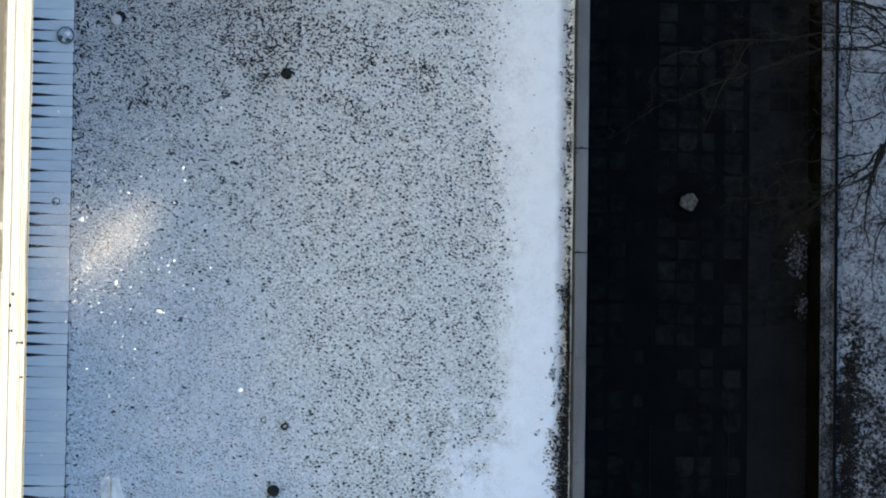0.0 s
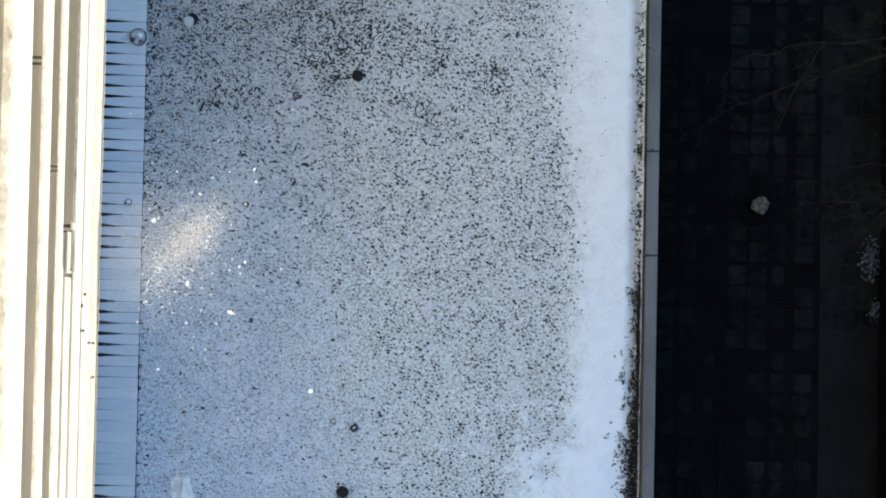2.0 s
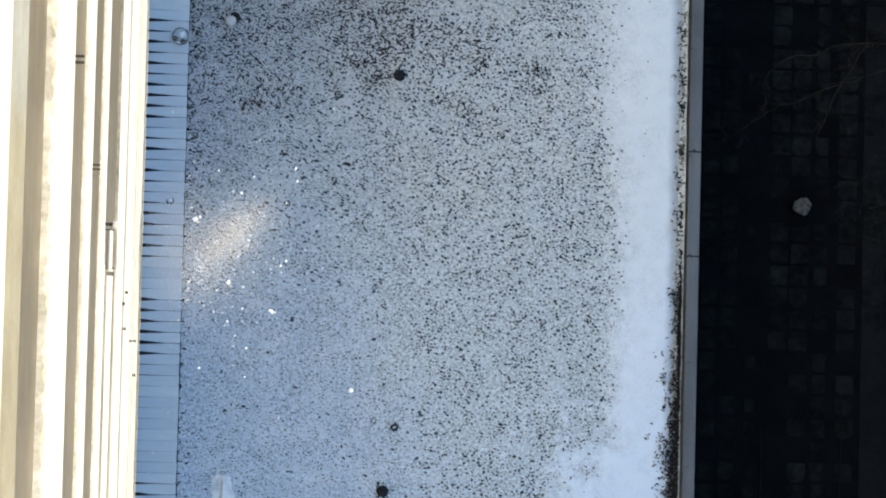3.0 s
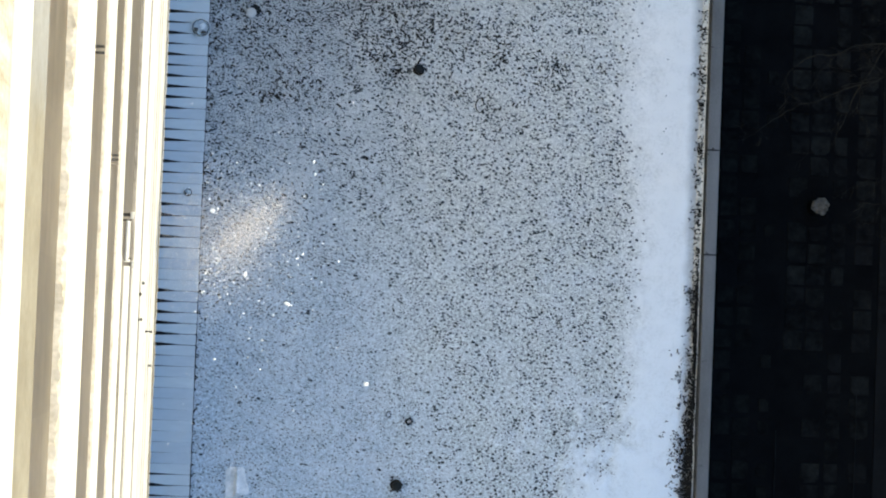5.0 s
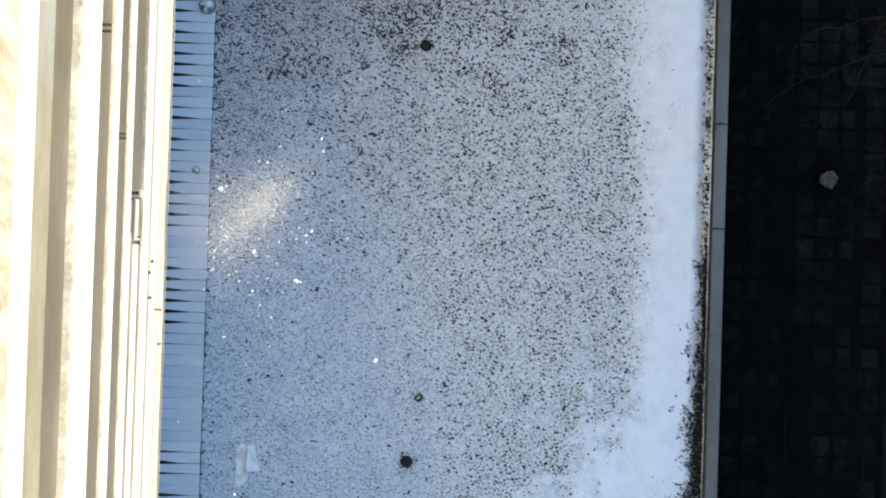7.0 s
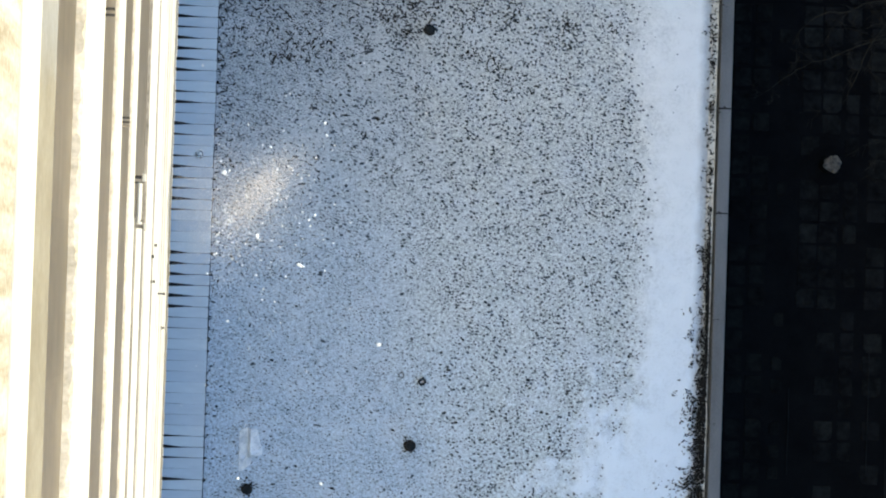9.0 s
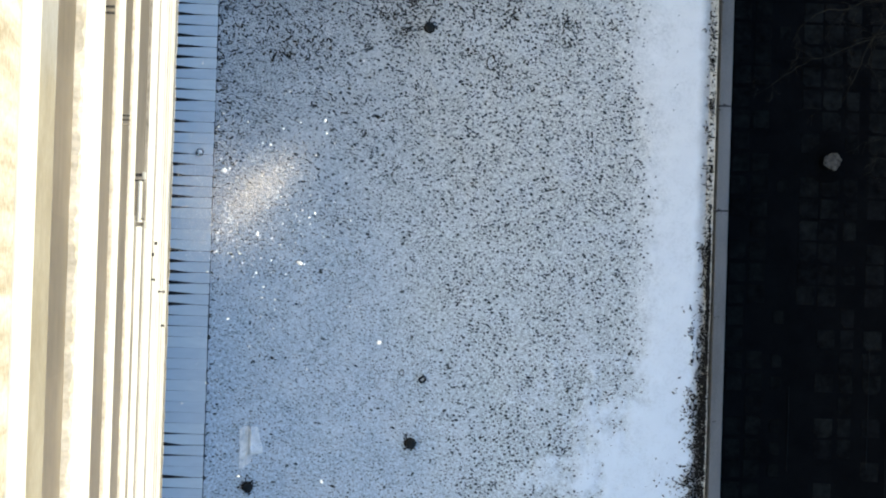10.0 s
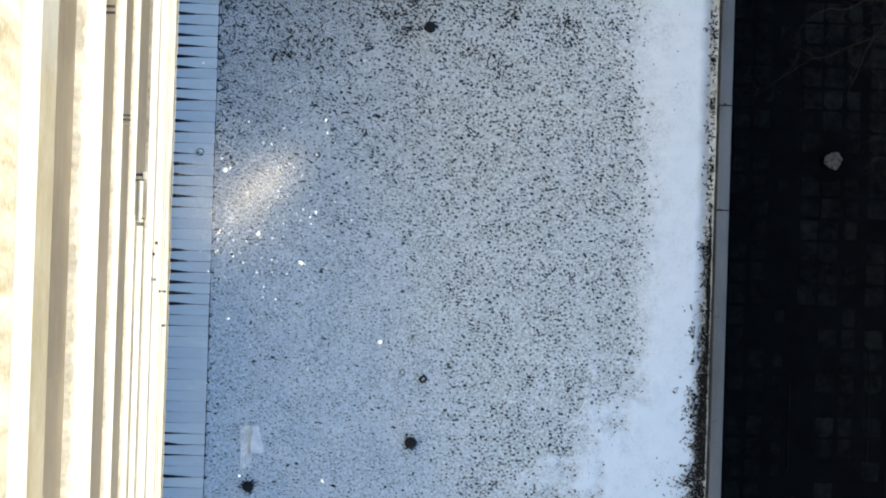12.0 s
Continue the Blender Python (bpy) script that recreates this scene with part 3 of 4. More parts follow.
# heights of the solid bands between the window rows, from below
SOLID = [(6.92, 9.22), (9.42, 10.25), (10.47, 14.13), (14.60, 17.25), (21.00, 22.20), (24.60, 25.90), (28.50, 31.30), (35.9, 37.25), (40.2, 43.4), (45.2, 48.0), (50.0, 52.0)]
for k, (z0, z1) in enumerate(SOLID):
    band("spandrel", z0, z1, M_RENDER, "cream rendered spandrel band in full sun", bevel=0.015)
for (a0, a1), (b0, b1) in zip(SOLID, SOLID[1:]):
    if b0 - a1 < 0.5:
        # a thin brown strip draws the dark line between two spandrels
        band("brown_strip", a1 + 0.003, b0 - 0.003, M_BROWN, "thin brown strip between spandrels", -0.004, category="flashing")
        continue
    ochre = a1 > 36
    inset = {31.30: 0.095, 25.90: 0.046, 22.20: 0.036, 17.25: 0.046}.get(a1, 0.012)
    row = band("window_row", a1 + 0.003, b0 - 0.003, M_OCHRE if ochre else M_TAUPE, "ochre plaster band" if ochre else "row of dull taupe window glass", inset + 0.012,
               category="plaster" if ochre else "window")
    if ochre:
        continue
    # panes and mullions
    rs = random.Random(int(a1 * 7))
    y = -10.0 + rs.uniform(0, 1)
    while y < 12.5:
        w = rs.uniform(1.35, 1.5)
        part("pane", block(FACE - inset - 0.012, FACE - inset, y, y + w, a1 + 0.03, b0 - 0.03), M_PANE, row)
        y += w
    # uneven snow along the sill
    bm = bmesh.new()
    y, last = -10.0, None
    while y < 13.0:
        d = inset * (0.66 + 0.22 * wavy(y, a1, 1.6, 2) + 0.48 * wavy(y, a1, 5.0, 3) + 0.42 * wavy(y, a1, 13.0, 6))
        d = min(inset - 0.003, max(0.18 * inset, d))
        h = max(0.012, 0.045 + 0.025 * wavy(y, a1, 2.2, 4) + 0.03 * wavy(y, a1, 9.0, 5))
        ring = [bm.verts.new(p) for p in ((FACE - inset, y, a1 + 0.004), (FACE - inset, y, a1 + 0.004 + h + 0.15 * inset), (FACE - inset + d, y, a1 + 0.004 + 0.9 * h), (FACE + 0.003, y, a1 + 0.004))]
        if last:
            for k in range(4):
                bm.faces.new((last[k], last[(k + 1) % 4], ring[(k + 1) % 4], ring[k]))
        last = ring
        y += 0.04
    tagged(new("sill_snow", mesh_of("sill_snow", bm, M_BROWN if a1 == 17.25 else M_SILL)), "crusty tan snow along the window sill", "snow", "", "stuff")
band("lintel", 34.4, 35.89, M_LINTEL, "pale beige lintel band, greyer at one end", 0.004, category="lintel")


def ragged_ledge():
    """A ledge whose crumbling front edge wanders."""
    bm = bmesh.new()
    last, y = None, TY0
    while y <= TY1:
        x = FACE + 0.020 + 0.014 * wavy(y, 0, 1.7, 21) + 0.020 * wavy(y, 0, 6.0, 22)
        ring = [bm.verts.new(p) for p in ((-2.415, y, 6.3), (x, y, 6.3), (x, y, 6.88), (-2.415, y, 6.9))]
        if last:
            for k in range(4):
                bm.faces.new((last[k], last[(k + 1) % 4], ring[(k + 1) % 4], ring[k]))
        last = ring
        y += 0.08
    return bm


thing("lowest_ledge", ragged_ledge(), M_LINTEL, "crumbling beige ledge at the foot of the facade", "ledge", "structure")
for z, y1 in ((7.25, TY1), (8.0, TY1), (11.3, TY1), (12.05, -0.35)):
    band("groove_trim", z, z + 0.16, M_GROOVE, "fine beige trim line on the facade", -0.003, y1=y1, category="trim")
for z0, z1 in ((17.72, 18.26), (20.2, 20.74)):
    thing("brown_strip", block(FACE - 0.055, FACE + 0.006, TY0, 0.92, z0, z1), M_BROWN, "thin brown strip between spandrels", "flashing", "structure")
# one row is shuttered in cream along part of its length
for z0, z1 in ((17.26, 17.715), (18.265, 20.195), (20.745, 20.99)):
    thing("shutter", block(FACE - 0.055, FACE - 0.003, TY0, 0.92, z0, z1), M_RENDER, "cream roller shutter closed over the windows", "shutter", "structure")

# ---- far side: the building whose shade lies on the roof ----
opposite = thing("opposite_building", block(44, 60, -90, 90, STREET, 20.2), M_CONCRETE, "plain grey concrete block across the street", "building")
part("roof", block(43.8, 60.2, -90.2, 90.2, 20.2, 20.6), M_CONCRETE, opposite)


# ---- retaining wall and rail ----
thing("retaining_wall", block(18.80, 19.0, -45, 45, STREET - 0.05, -4.86), M_WALL_DARK, "retaining wall beside the lane, shade in its near-black colour", "wall", "structure")
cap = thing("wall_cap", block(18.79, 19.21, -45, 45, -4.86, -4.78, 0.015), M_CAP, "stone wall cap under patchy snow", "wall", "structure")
rail = empty("low_rail", (19.16, 0, -4.78), "low dark steel rail along the wall cap", "railing")
part("rail", block(-0.04, 0.04, -40, 40, 0.06, 0.13, 0.01), M_RAIL, rail)
for k in range(-20, 21):
    part("foot", block(-0.02, 0.02, k * 2 - 0.02, k * 2 + 0.02, 0, 0.06), M_RAIL, rail)


# ---- roof things ----
def roof_vent(at, r, label):
    e = empty("roof_vent", at, label, "vent", group="roof vents")
    part("collar", lathe([(r * 1.45, 0.0), (r * 1.35, 0.015), (r * 1.05, 0.03), (r * 1.0, 0.035)], 18, 0.06, 3), M_MOSS, e, "mossy collar")
    part("pipe", lathe([(r * 0.9, 0.0), (r * 0.9, 0.22)], 18), M_VENT, e)
    part("cap", lathe([(r * 1.05, 0.2), (r * 1.1, 0.23), (r * 0.95, 0.28), (r * 0.4, 0.31), (r * 0.02, 0.315)], 18), M_VENT, e, smooth=True)
    return e


roof_vent((4.05, 6.20, 0.0), 0.095, "black rubber roof vent amid dark leaf bits")
roof_vent((3.90, -3.69, 0.0), 0.10, "black rubber roof vent standing in gritty snow")
roof_vent((0.09, -4.82, 0.0), 0.09, "black rubber roof vent near the panel strip")

stub = empty("vent_stub", (0.02, 7.34, 0.0), "pale grey disc cap, its shadow built as a dark drum", "vent")
# this dark drum stands in for the shadow beside the disc cap
part("pipe", lathe([(0.135, 0.0), (0.135, 0.12), (0.12, 0.13)], 8), M_VENT, stub).location = (0.09, 0.08, 0)
part("disc_cap", lathe([(0.115, 0.0), (0.125, 0.145), (0.115, 0.16), (0.05, 0.165)], 20), M_GREYCAP, stub, "pale grey disc cap", smooth=True)


def dome(at, r, label):
    e = empty("clear_dome", at, label, "dome", group="clear domes")
    part("shell", lathe([(r, 0.0), (r * 0.97, r * 0.25), (r * 0.82, r * 0.5), (r * 0.5, r * 0.75), (r * 0.05, r * 0.85)], 24), M_CLEAR, e, smooth=True)
    bm = bmesh.new()
    n = 24
    tube(bm, [(r * math.cos(2 * math.pi * k / n), r * math.sin(2 * math.pi * k / n), 0.01) for k in range(n + 1)], [r * 0.07] * (n + 1), 6)
    part("rim", bm, M_WHITE, e, "pale rim")
    # a white disc imitates the bright highlight on the shell
    highlight = part("highlight", lathe([(r * 0.30, 0.0), (r * 0.34, 0.02), (r * 0.2, 0.04), (r * 0.02, 0.045)], 11, 0.25, 4), M_ICE, e, "white disc painted as the dome's highlight", smooth=True)
    highlight.location = (r * 0.18, r * 0.12, r * 0.70)
    # two dark discs imitate the shaded inside of the dome
    for a, b in ((3.6, 0.55), (5.2, 0.5)):
        mark = part("shade_disc", lathe([(r * 0.24, 0.0), (r * 0.2, 0.006), (r * 0.05, 0.008)], 9, 0.35, int(a * 10)), M_DARK, e, "dark disc standing in for shade inside")
        mark.location = (r * b * math.cos(a), r * b * math.sin(a), 0.002)
    return e


dome((-1.15, 6.93, 0.066), 0.22, "clear plastic dome with a thin rim on the panels")
dome((-1.29, 3.03, 0.066), 0.10, "small clear plastic dome on the panels")

crate = empty("open_box", (4.14, -2.17, 0.0), "small black open-topped box with snow inside", "box")
crate.rotation_euler = (0, 0, radians(35))
for a in ((-0.085, 0.085, -0.07, -0.033), (-0.085, 0.085, 0.033, 0.07), (-0.085, -0.048, -0.033, 0.033), (0.048, 0.085, -0.033, 0.033)):
    part("side", block(a[0], a[1], a[2], a[3], 0, 0.09, 0.004), M_BLACK, crate)
part("fill", block(-0.045, 0.045, -0.033, 0.033, 0, 0.045), M_WHITE, crate, "packed white snow")


ring = thing("pipe_ring", tube(bmesh.new(), [(0.055 * math.cos(2 * math.pi * k / 14), 0.065 * math.sin(2 * math.pi * k / 14), 0.012) for k in range(15)], [0.013] * 15, 6), M_GREYRING,
             "small dull grey ring lying on snow", "ring")
ring.matrix_world = pose(3.65, -2.02, 0.0)


def crumpled_sheet():
    """A torn bag: narrow at its foot, with one half folded up along a crease."""
    bm = bmesh.new()
    nx, ny = 22, 36
    g = []
    for j in range(ny):
        row = []
        v = j / (ny - 1)                            # 0 at the foot
        left = -0.26 + 0.10 * smooth(0.92, 1.0, v) + 0.02 * wavy(v, 0, 5, 3)
        right = -0.16 + 0.20 * smooth(0.0, 0.22, v) + 0.26 * smooth(0.33, 0.38, v) - 0.12 * smooth(0.45, 0.95, v) - 0.06 * smooth(0.93, 1.0, v) + 0.015 * wavy(v, 1, 6, 4)
        for i in range(nx):
            u = i / (nx - 1)
            x = left + (right - left) * u
            fold = 0.11 * smooth(-0.06, 0.01, x) * smooth(0.30, 0.40, v) - 0.30 * max(0.0, x - 0.02) * smooth(0.30, 0.40, v)
            z = 0.02 + max(0.0, fold) + 0.05 * abs(wavy(x, v, 6, 6)) + 0.025 * abs(wavy(x, v, 17, 7))
            row.append(bm.verts.new((x, (v - 0.5) * 1.02 + 0.02 * wavy(u, v, 5, 8), z)))
        g.append(row)
    for a, b in zip(g, g[1:]):
        for i in range(nx - 1):
            bm.faces.new((a[i], a[i + 1], b[i + 1], b[i]))
    return bm


ob = thing("plastic_bag", crumpled_sheet(), M_FILM, "crumpled milky plastic bag frozen onto the roof", "bag")
ob.matrix_world = pose(0.13, -3.88, 0.0)


def ice_chip(seed):
    rs = random.Random(seed)
    bm = bmesh.new()
    bmesh.ops.create_icosphere(bm, subdivisions=1, radius=0.5)
    for v in bm.verts:
        v.co = Vector((v.co.x * rs.uniform(0.7, 1.3), v.co.y * rs.uniform(0.5, 1.1), v.co.z * rs.uniform(0.5, 0.9)))
    return bm


# a block of ice has burst beside the tower: pieces in the air, up in the sun
BURST_Z, NEARER = 8.0, 46.0 / 54.0
burst = empty("shattered_ice", (0, 0, BURST_Z), "burst of white sunlit ice pieces hanging over the roof", "ice")
CHIPS = [(-0.69, 2.63, 0.12), (0.13, 1.16, 0.13), (1.16, 0.50, 0.14), (3.08, -1.32, 0.13), (1.64, 3.88, 0.08), (1.69, 3.60, 0.08), (0.38, 3.27, 0.08),
         (0.79, 4.55, 0.06), (2.52, 5.36, 0.06), (4.04, 4.22, 0.05), (1.83, -4.65, 0.09), (-0.13, -4.55, 0.08), (1.40, -2.0, 0.06), (0.59, -0.38, 0.06),
         (-0.5, -0.87, 0.07), (5.13, -0.12, 0.05)]
chip_meshes = [mesh_of("chip", ice_chip(k), M_ICE) for k in range(5)]
for k, (x, y, s) in enumerate(CHIPS):
    ob = new("chip", chip_meshes[k % 5])
    ob.parent = burst
    ob.matrix_basis = pose(x * NEARER, y * NEARER, 0.3 * wavy(x, y, 1.0, 3), k * 31, k * 17, k * 67) @ Matrix.Diagonal((s, s, s, 1))


def flake_mesh(name, places, material, seed):
    """Many four-sided flakes turned every way, joined. places: x, y, z, size."""
    rng = np.random.default_rng(seed)
    p = np.array(places)
    n = len(p)
    corner = np.array([(1, 1, 1), (1, -1, -1), (-1, 1, -1), (-1, -1, 1)], float) * 0.42
    q = rng.normal(size=(n, 4))
    q /= np.linalg.norm(q, axis=1)[:, None]
    w, v = q[:, :1], q[:, 1:]
    c = corner[None] * rng.uniform(0.7, 1.3, (n, 4, 1)) * p[:, None, 3:4]
    t = 2 * np.cross(np.repeat(v[:, None], 4, 1), c)
    c = c + w[:, None] * t + np.cross(np.repeat(v[:, None], 4, 1), t) + p[:, None, :3]
    faces = [(4 * i + f[0], 4 * i + f[1], 4 * i + f[2]) for i in range(n) for f in ((0, 1, 2), (0, 2, 3), (0, 3, 1), (1, 3, 2))]
    me = bpy.data.meshes.new(name)
    me.from_pydata(c.reshape(-1, 3).tolist(), [], faces)
    me.materials.append(material)
    return me


def flake_places():
    """Flakes flung out in a fan and down along the wall."""
    rs = random.Random(21)
    out = []
    for k in range(560):
        r = rs.uniform(0.2, 2.4) if rs.random() < 0.75 else rs.uniform(1.2, 3.8)
        a = rs.gauss(0.42, 0.66)
        x, y = -1.1 + 1.15 * r * math.cos(a), 1.05 + 1.25 * r * math.sin(a)
        if x > -1.5:
            out.append((x * NEARER, y * NEARER, rs.uniform(-0.6, 0.6), rs.choice((0.012, 0.015, 0.018, 0.022, 0.028, 0.04))))
    for k in range(90):
        x, y = rs.uniform(-1.6, 0.4), rs.uniform(-4.5, 3.0)
        out.append((x * NEARER, y * NEARER, rs.uniform(-0.6, 0.6), rs.choice((0.012, 0.016, 0.022, 0.03))))
    return out


def dust_places():
    """A cloud of dust, dense along its middle, thin over the panels."""
    rs = random.Random(22)
    out = []
    for k in range(74000):
        if k % 20 < 8:
            u, v = rs.gauss(0.0, 0.66), rs.gauss(0, 0.27)
            x, y = 0.20 + 0.70 * u - 0.70 * v, 2.26 + 0.70 * u + 0.70 * v
        else:
            x, y = rs.gauss(-0.60, 0.80), rs.gauss(1.85, 0.80)
        if x > -1.85:
            out.append((x * NEARER, y * NEARER, rs.uniform(-0.4, 0.4), rs.uniform(0.0035, 0.0065)))
    return out


for name, places, material, label in (("spray", flake_places(), M_ICE, "small white ice flakes"), ("dust", dust_places(), M_DUST, "fine pale ice dust")):
    ob = tagged(new(name, flake_mesh(name, places, material, 5)), label, kind="stuff")
    ob.parent = burst


def twig(at, turn, size):
    bm = bmesh.new()
    tube(bm, [(-size, 0, 0.02), (-size * 0.2, size * 0.06, 0.03), (size, 0.02, 0.02)], [0.012, 0.016, 0.006], 5)
    tube(bm, [(-size * 0.1, 0, 0.025), (size * 0.2, size * 0.5, 0.03)], [0.012, 0.005], 5)
    ob = thing("twig", bm, M_BARK, "dark broken twig lying on snow", "twig", group="twigs on the roof")
    ob.matrix_world = pose(*at, 0, 0, turn)


twig((7.07, 2.42, 0.0), 10, 0.16)
twig((2.13, 4.08, 0.0), -8, 0.13)
curl = tube(bmesh.new(), [(0.09 * math.cos(a) * (1 + 0.05 * a), 0.17 * math.sin(a), 0.02) for a in (0.45 * k for k in range(14))] + [(0.20, -0.10, 0.02), (0.26, 0.02, 0.015)], [0.013] * 12 + [0.011, 0.010, 0.008, 0.005], 5)
thing("twig", curl, M_BARK, "curled dark twig lying on snow", "twig", group="twigs on the roof").matrix_world = pose(5.55, 5.42, 0.0)
twig((7.3, 6.4, 0.0), 60, 0.10)

# ---- facade fittings ----
fitting = empty("awning_box", (FACE, 1.15, 20.5), "pale awning box between two dark brackets on the facade", "awning box")
part("casing", tube(bmesh.new(), [(0.045, y, 0.0) for y in (-0.31, -0.29, 0.0, 0.27, 0.29)], [0.03, 0.042, 0.042, 0.042, 0.03], 14), M_RENDER, fitting, smooth=True)
for y, out, thick in ((0.37, 0.125, 0.022), (0.29, 0.10, 0.010), (-0.35, 0.17, 0.030), (-0.27, 0.12, 0.008)):
    arm = part("bracket", block(-0.05, out, y - thick, y + thick, -0.03, 0.03, 0.003), M_DARK if thick < 0.025 else M_BROWN, fitting, "dark bracket")
    if thick > 0.015:
        part("head", block(out - 0.045, out + 0.012, y - 0.06, y + 0.045, -0.02, 0.05, 0.012), M_RENDER, arm, "pale bracket head")
for y, z, out, marks in ((2.99, 28.40, 0.098, (-0.035, 0.035)), (2.06, 24.55, 0.095, (-0.080, -0.026, 0.03))):
    fx = empty("window_clamp", (FACE, y, z), "dark metal bars standing off the window row", "clamp", group="window clamps")
    for dy in marks:
        part("bar", block(-0.046, out, dy - 0.013, dy + 0.013, 0.0, 0.05, 0.003), M_DARK if dy > -0.05 else M_BROWN, fx)


def wall_hook(y, z, out):
    """An iron bracket that stands off the wall, with a plate at each end."""
    e = empty("wall_hook", (FACE, y, z), "dark iron bracket standing off the sunlit facade", "hook", group="wall hooks")
    part("arm", tube(bmesh.new(), [(-0.02, 0, 0), (out * 0.5, 0, 0.01), (out, 0, 0)], [0.014, 0.011, 0.014], 6), M_DARK, e)
    for x in (0.006, out):
        part("plate", block(x - 0.012, x + 0.012, -0.028, 0.028, -0.03, 0.05, 0.004), M_DARK, e)


for y, z, out in ((-0.22, 11.35, 0.115), (0.43, 14.6, 0.03), (0.0, 14.6, 0.06), (0.64, 13.6, 0.035), (-0.89, 9.4, 0.05)):
    wall_hook(y, z, out)

# ---- street things ----
post = empty("stone_bollard", (15.30, 3.70, STREET), "snow-capped stone bollard in a round dark pit", "bollard")
part("pit", lathe([(0.55, -0.01), (0.55, 0.012), (0.5, 0.02)], 24, 0.03, 2), M_SOIL, post, "round pit of black soil")
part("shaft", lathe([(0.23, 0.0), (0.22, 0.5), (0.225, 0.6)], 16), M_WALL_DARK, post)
for k in range(9):
    a0, far = 2 * math.pi * k / 8 + 0.3, 0.16 if k < 8 else 0.0
    r = (0.080, 0.095, 0.065, 0.085, 0.10, 0.05, 0.085, 0.055, 0.12)[k]
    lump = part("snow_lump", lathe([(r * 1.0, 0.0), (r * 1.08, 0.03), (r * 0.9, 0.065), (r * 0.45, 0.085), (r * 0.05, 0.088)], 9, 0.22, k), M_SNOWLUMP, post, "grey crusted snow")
    lump.location = (far * math.cos(a0), far * math.sin(a0), 0.595 + 0.012 * (k % 3))


def shrub(at, sx, sy, h, seed, snow):
    rs = random.Random(seed)
    e = empty("shrub", at, "low dark shrub with lumps of snow", "shrub", group="shrubs by the wall")
    bm = bmesh.new()
    for k in range(160):
        a, r = rs.uniform(0, 6.28), rs.uniform(0.1, 1) ** 0.7
        tip = (sx * r * math.cos(a), sy * r * math.sin(a), h * (1.1 - 0.6 * r) * rs.uniform(0.7, 1.1))
        mid = (tip[0] * 0.4, tip[1] * 0.4, tip[2] * 0.55)
        tube(bm, [(0, 0, 0), mid, tip], [0.012, 0.009, 0.004], 4)
    tagged(part("branchwork", bm, M_BUSH, e), kind="stuff")
    pl = []
    for k in range(snow):
        a, r = rs.uniform(0, 6.28), rs.uniform(0, 0.9)
        pl.append((sx * r * math.cos(a), sy * r * math.sin(a), h * (1.0 - 0.5 * r) * rs.uniform(0.8, 1), rs.uniform(0.03, 0.11), rs.uniform(0.025, 0.07), 0.03, rs.uniform(0, 3)))
    ob = new("snow", scatter_mesh("snow", pl, M_SHRUBSNOW, seed=seed))
    ob.parent = e
    tagged(ob, kind="stuff")
    return e


shrub((18.40, 2.35, STREET), 0.36, 0.72, 0.6, 3, 170)
shrub((18.55, 0.95, STREET), 0.22, 0.42, 0.45, 4, 40)


# ---- the bare tree over the lane ----
def grow(bm, start, way, length, radius, depth, rs):
    """A crooked branch that forks into thinner ones."""
    pts, rad = [Vector(start)], [radius]
    d = Vector(way).normalized()
    steps = 4
    for k in range(steps):
        d = (d + Vector((rs.gauss(0, 0.16), rs.gauss(0, 0.16), rs.gauss(0.0, 0.10)))).normalized()
        pts.append(pts[-1] + d * length / steps)
        rad.append(max(0.004, radius * (1 - 0.75 * (k + 1) / steps)))
    tube(bm, pts, rad, 5)
    if depth > 0:
        for k in range(rs.randint(2, 4)):
            i = rs.randint(1, steps)
            side = Vector((rs.gauss(0, 1), rs.gauss(0, 1), rs.gauss(0, 0.35))).normalized()
            grow(bm, pts[i], d + side * 0.75, length * rs.uniform(0.45, 0.75), max(0.005, rad[i] * 0.8), depth - 1, rs)


def limb(bm, pts, r0, r1, rs, twigs, reach):
    fine = []
    way = [Vector(p) for p in pts]
    for i in range(len(way) - 1):
        p, a, b, q = way[max(0, i - 1)], way[i], way[i + 1], way[min(len(way) - 1, i + 2)]
        for f in (0.0, 0.25, 0.5, 0.75):
            sway = 0.03 * (b - a).length
            at = 0.5 * (2 * a + (b - p) * f + (2 * p - 5 * a + 4 * b - q) * f * f + (3 * a - p - 3 * b + q) * f ** 3)
            fine.append(at + Vector((rs.gauss(0, sway), rs.gauss(0, sway), rs.gauss(0, sway))) * (1 if fine else 0))
    pts = fine + [Vector(pts[-1])]
    n = len(pts)
    rad = [r0 + (r1 - r0) * k / (n - 1) for k in range(n)]
    tube(bm, pts, rad, 7)
    for k in range(twigs):
        i = rs.randint(1, n - 1)
        a, b = Vector(pts[i - 1]), Vector(pts[i])
        f = rs.random()
        side = Vector((rs.gauss(-0.1, 1), rs.gauss(0, 1), rs.gauss(0, 0.35))).normalized()
        grow(bm, a.lerp(b, f), (b - a).normalized() * 0.9 + side * 0.8, reach * rs.uniform(0.5, 1.1), (rad[i - 1] * (1 - f) + rad[i] * f) * 0.5, 2, rs)


tree = empty("bare_tree", (21.5, 7.2, -4.8), "leafless tree with long crooked limbs over the lane", "tree")
T0 = Vector((21.5, 7.2, -4.8))


def from_tree(pts):
    return [Vector(p) - T0 for p in pts]


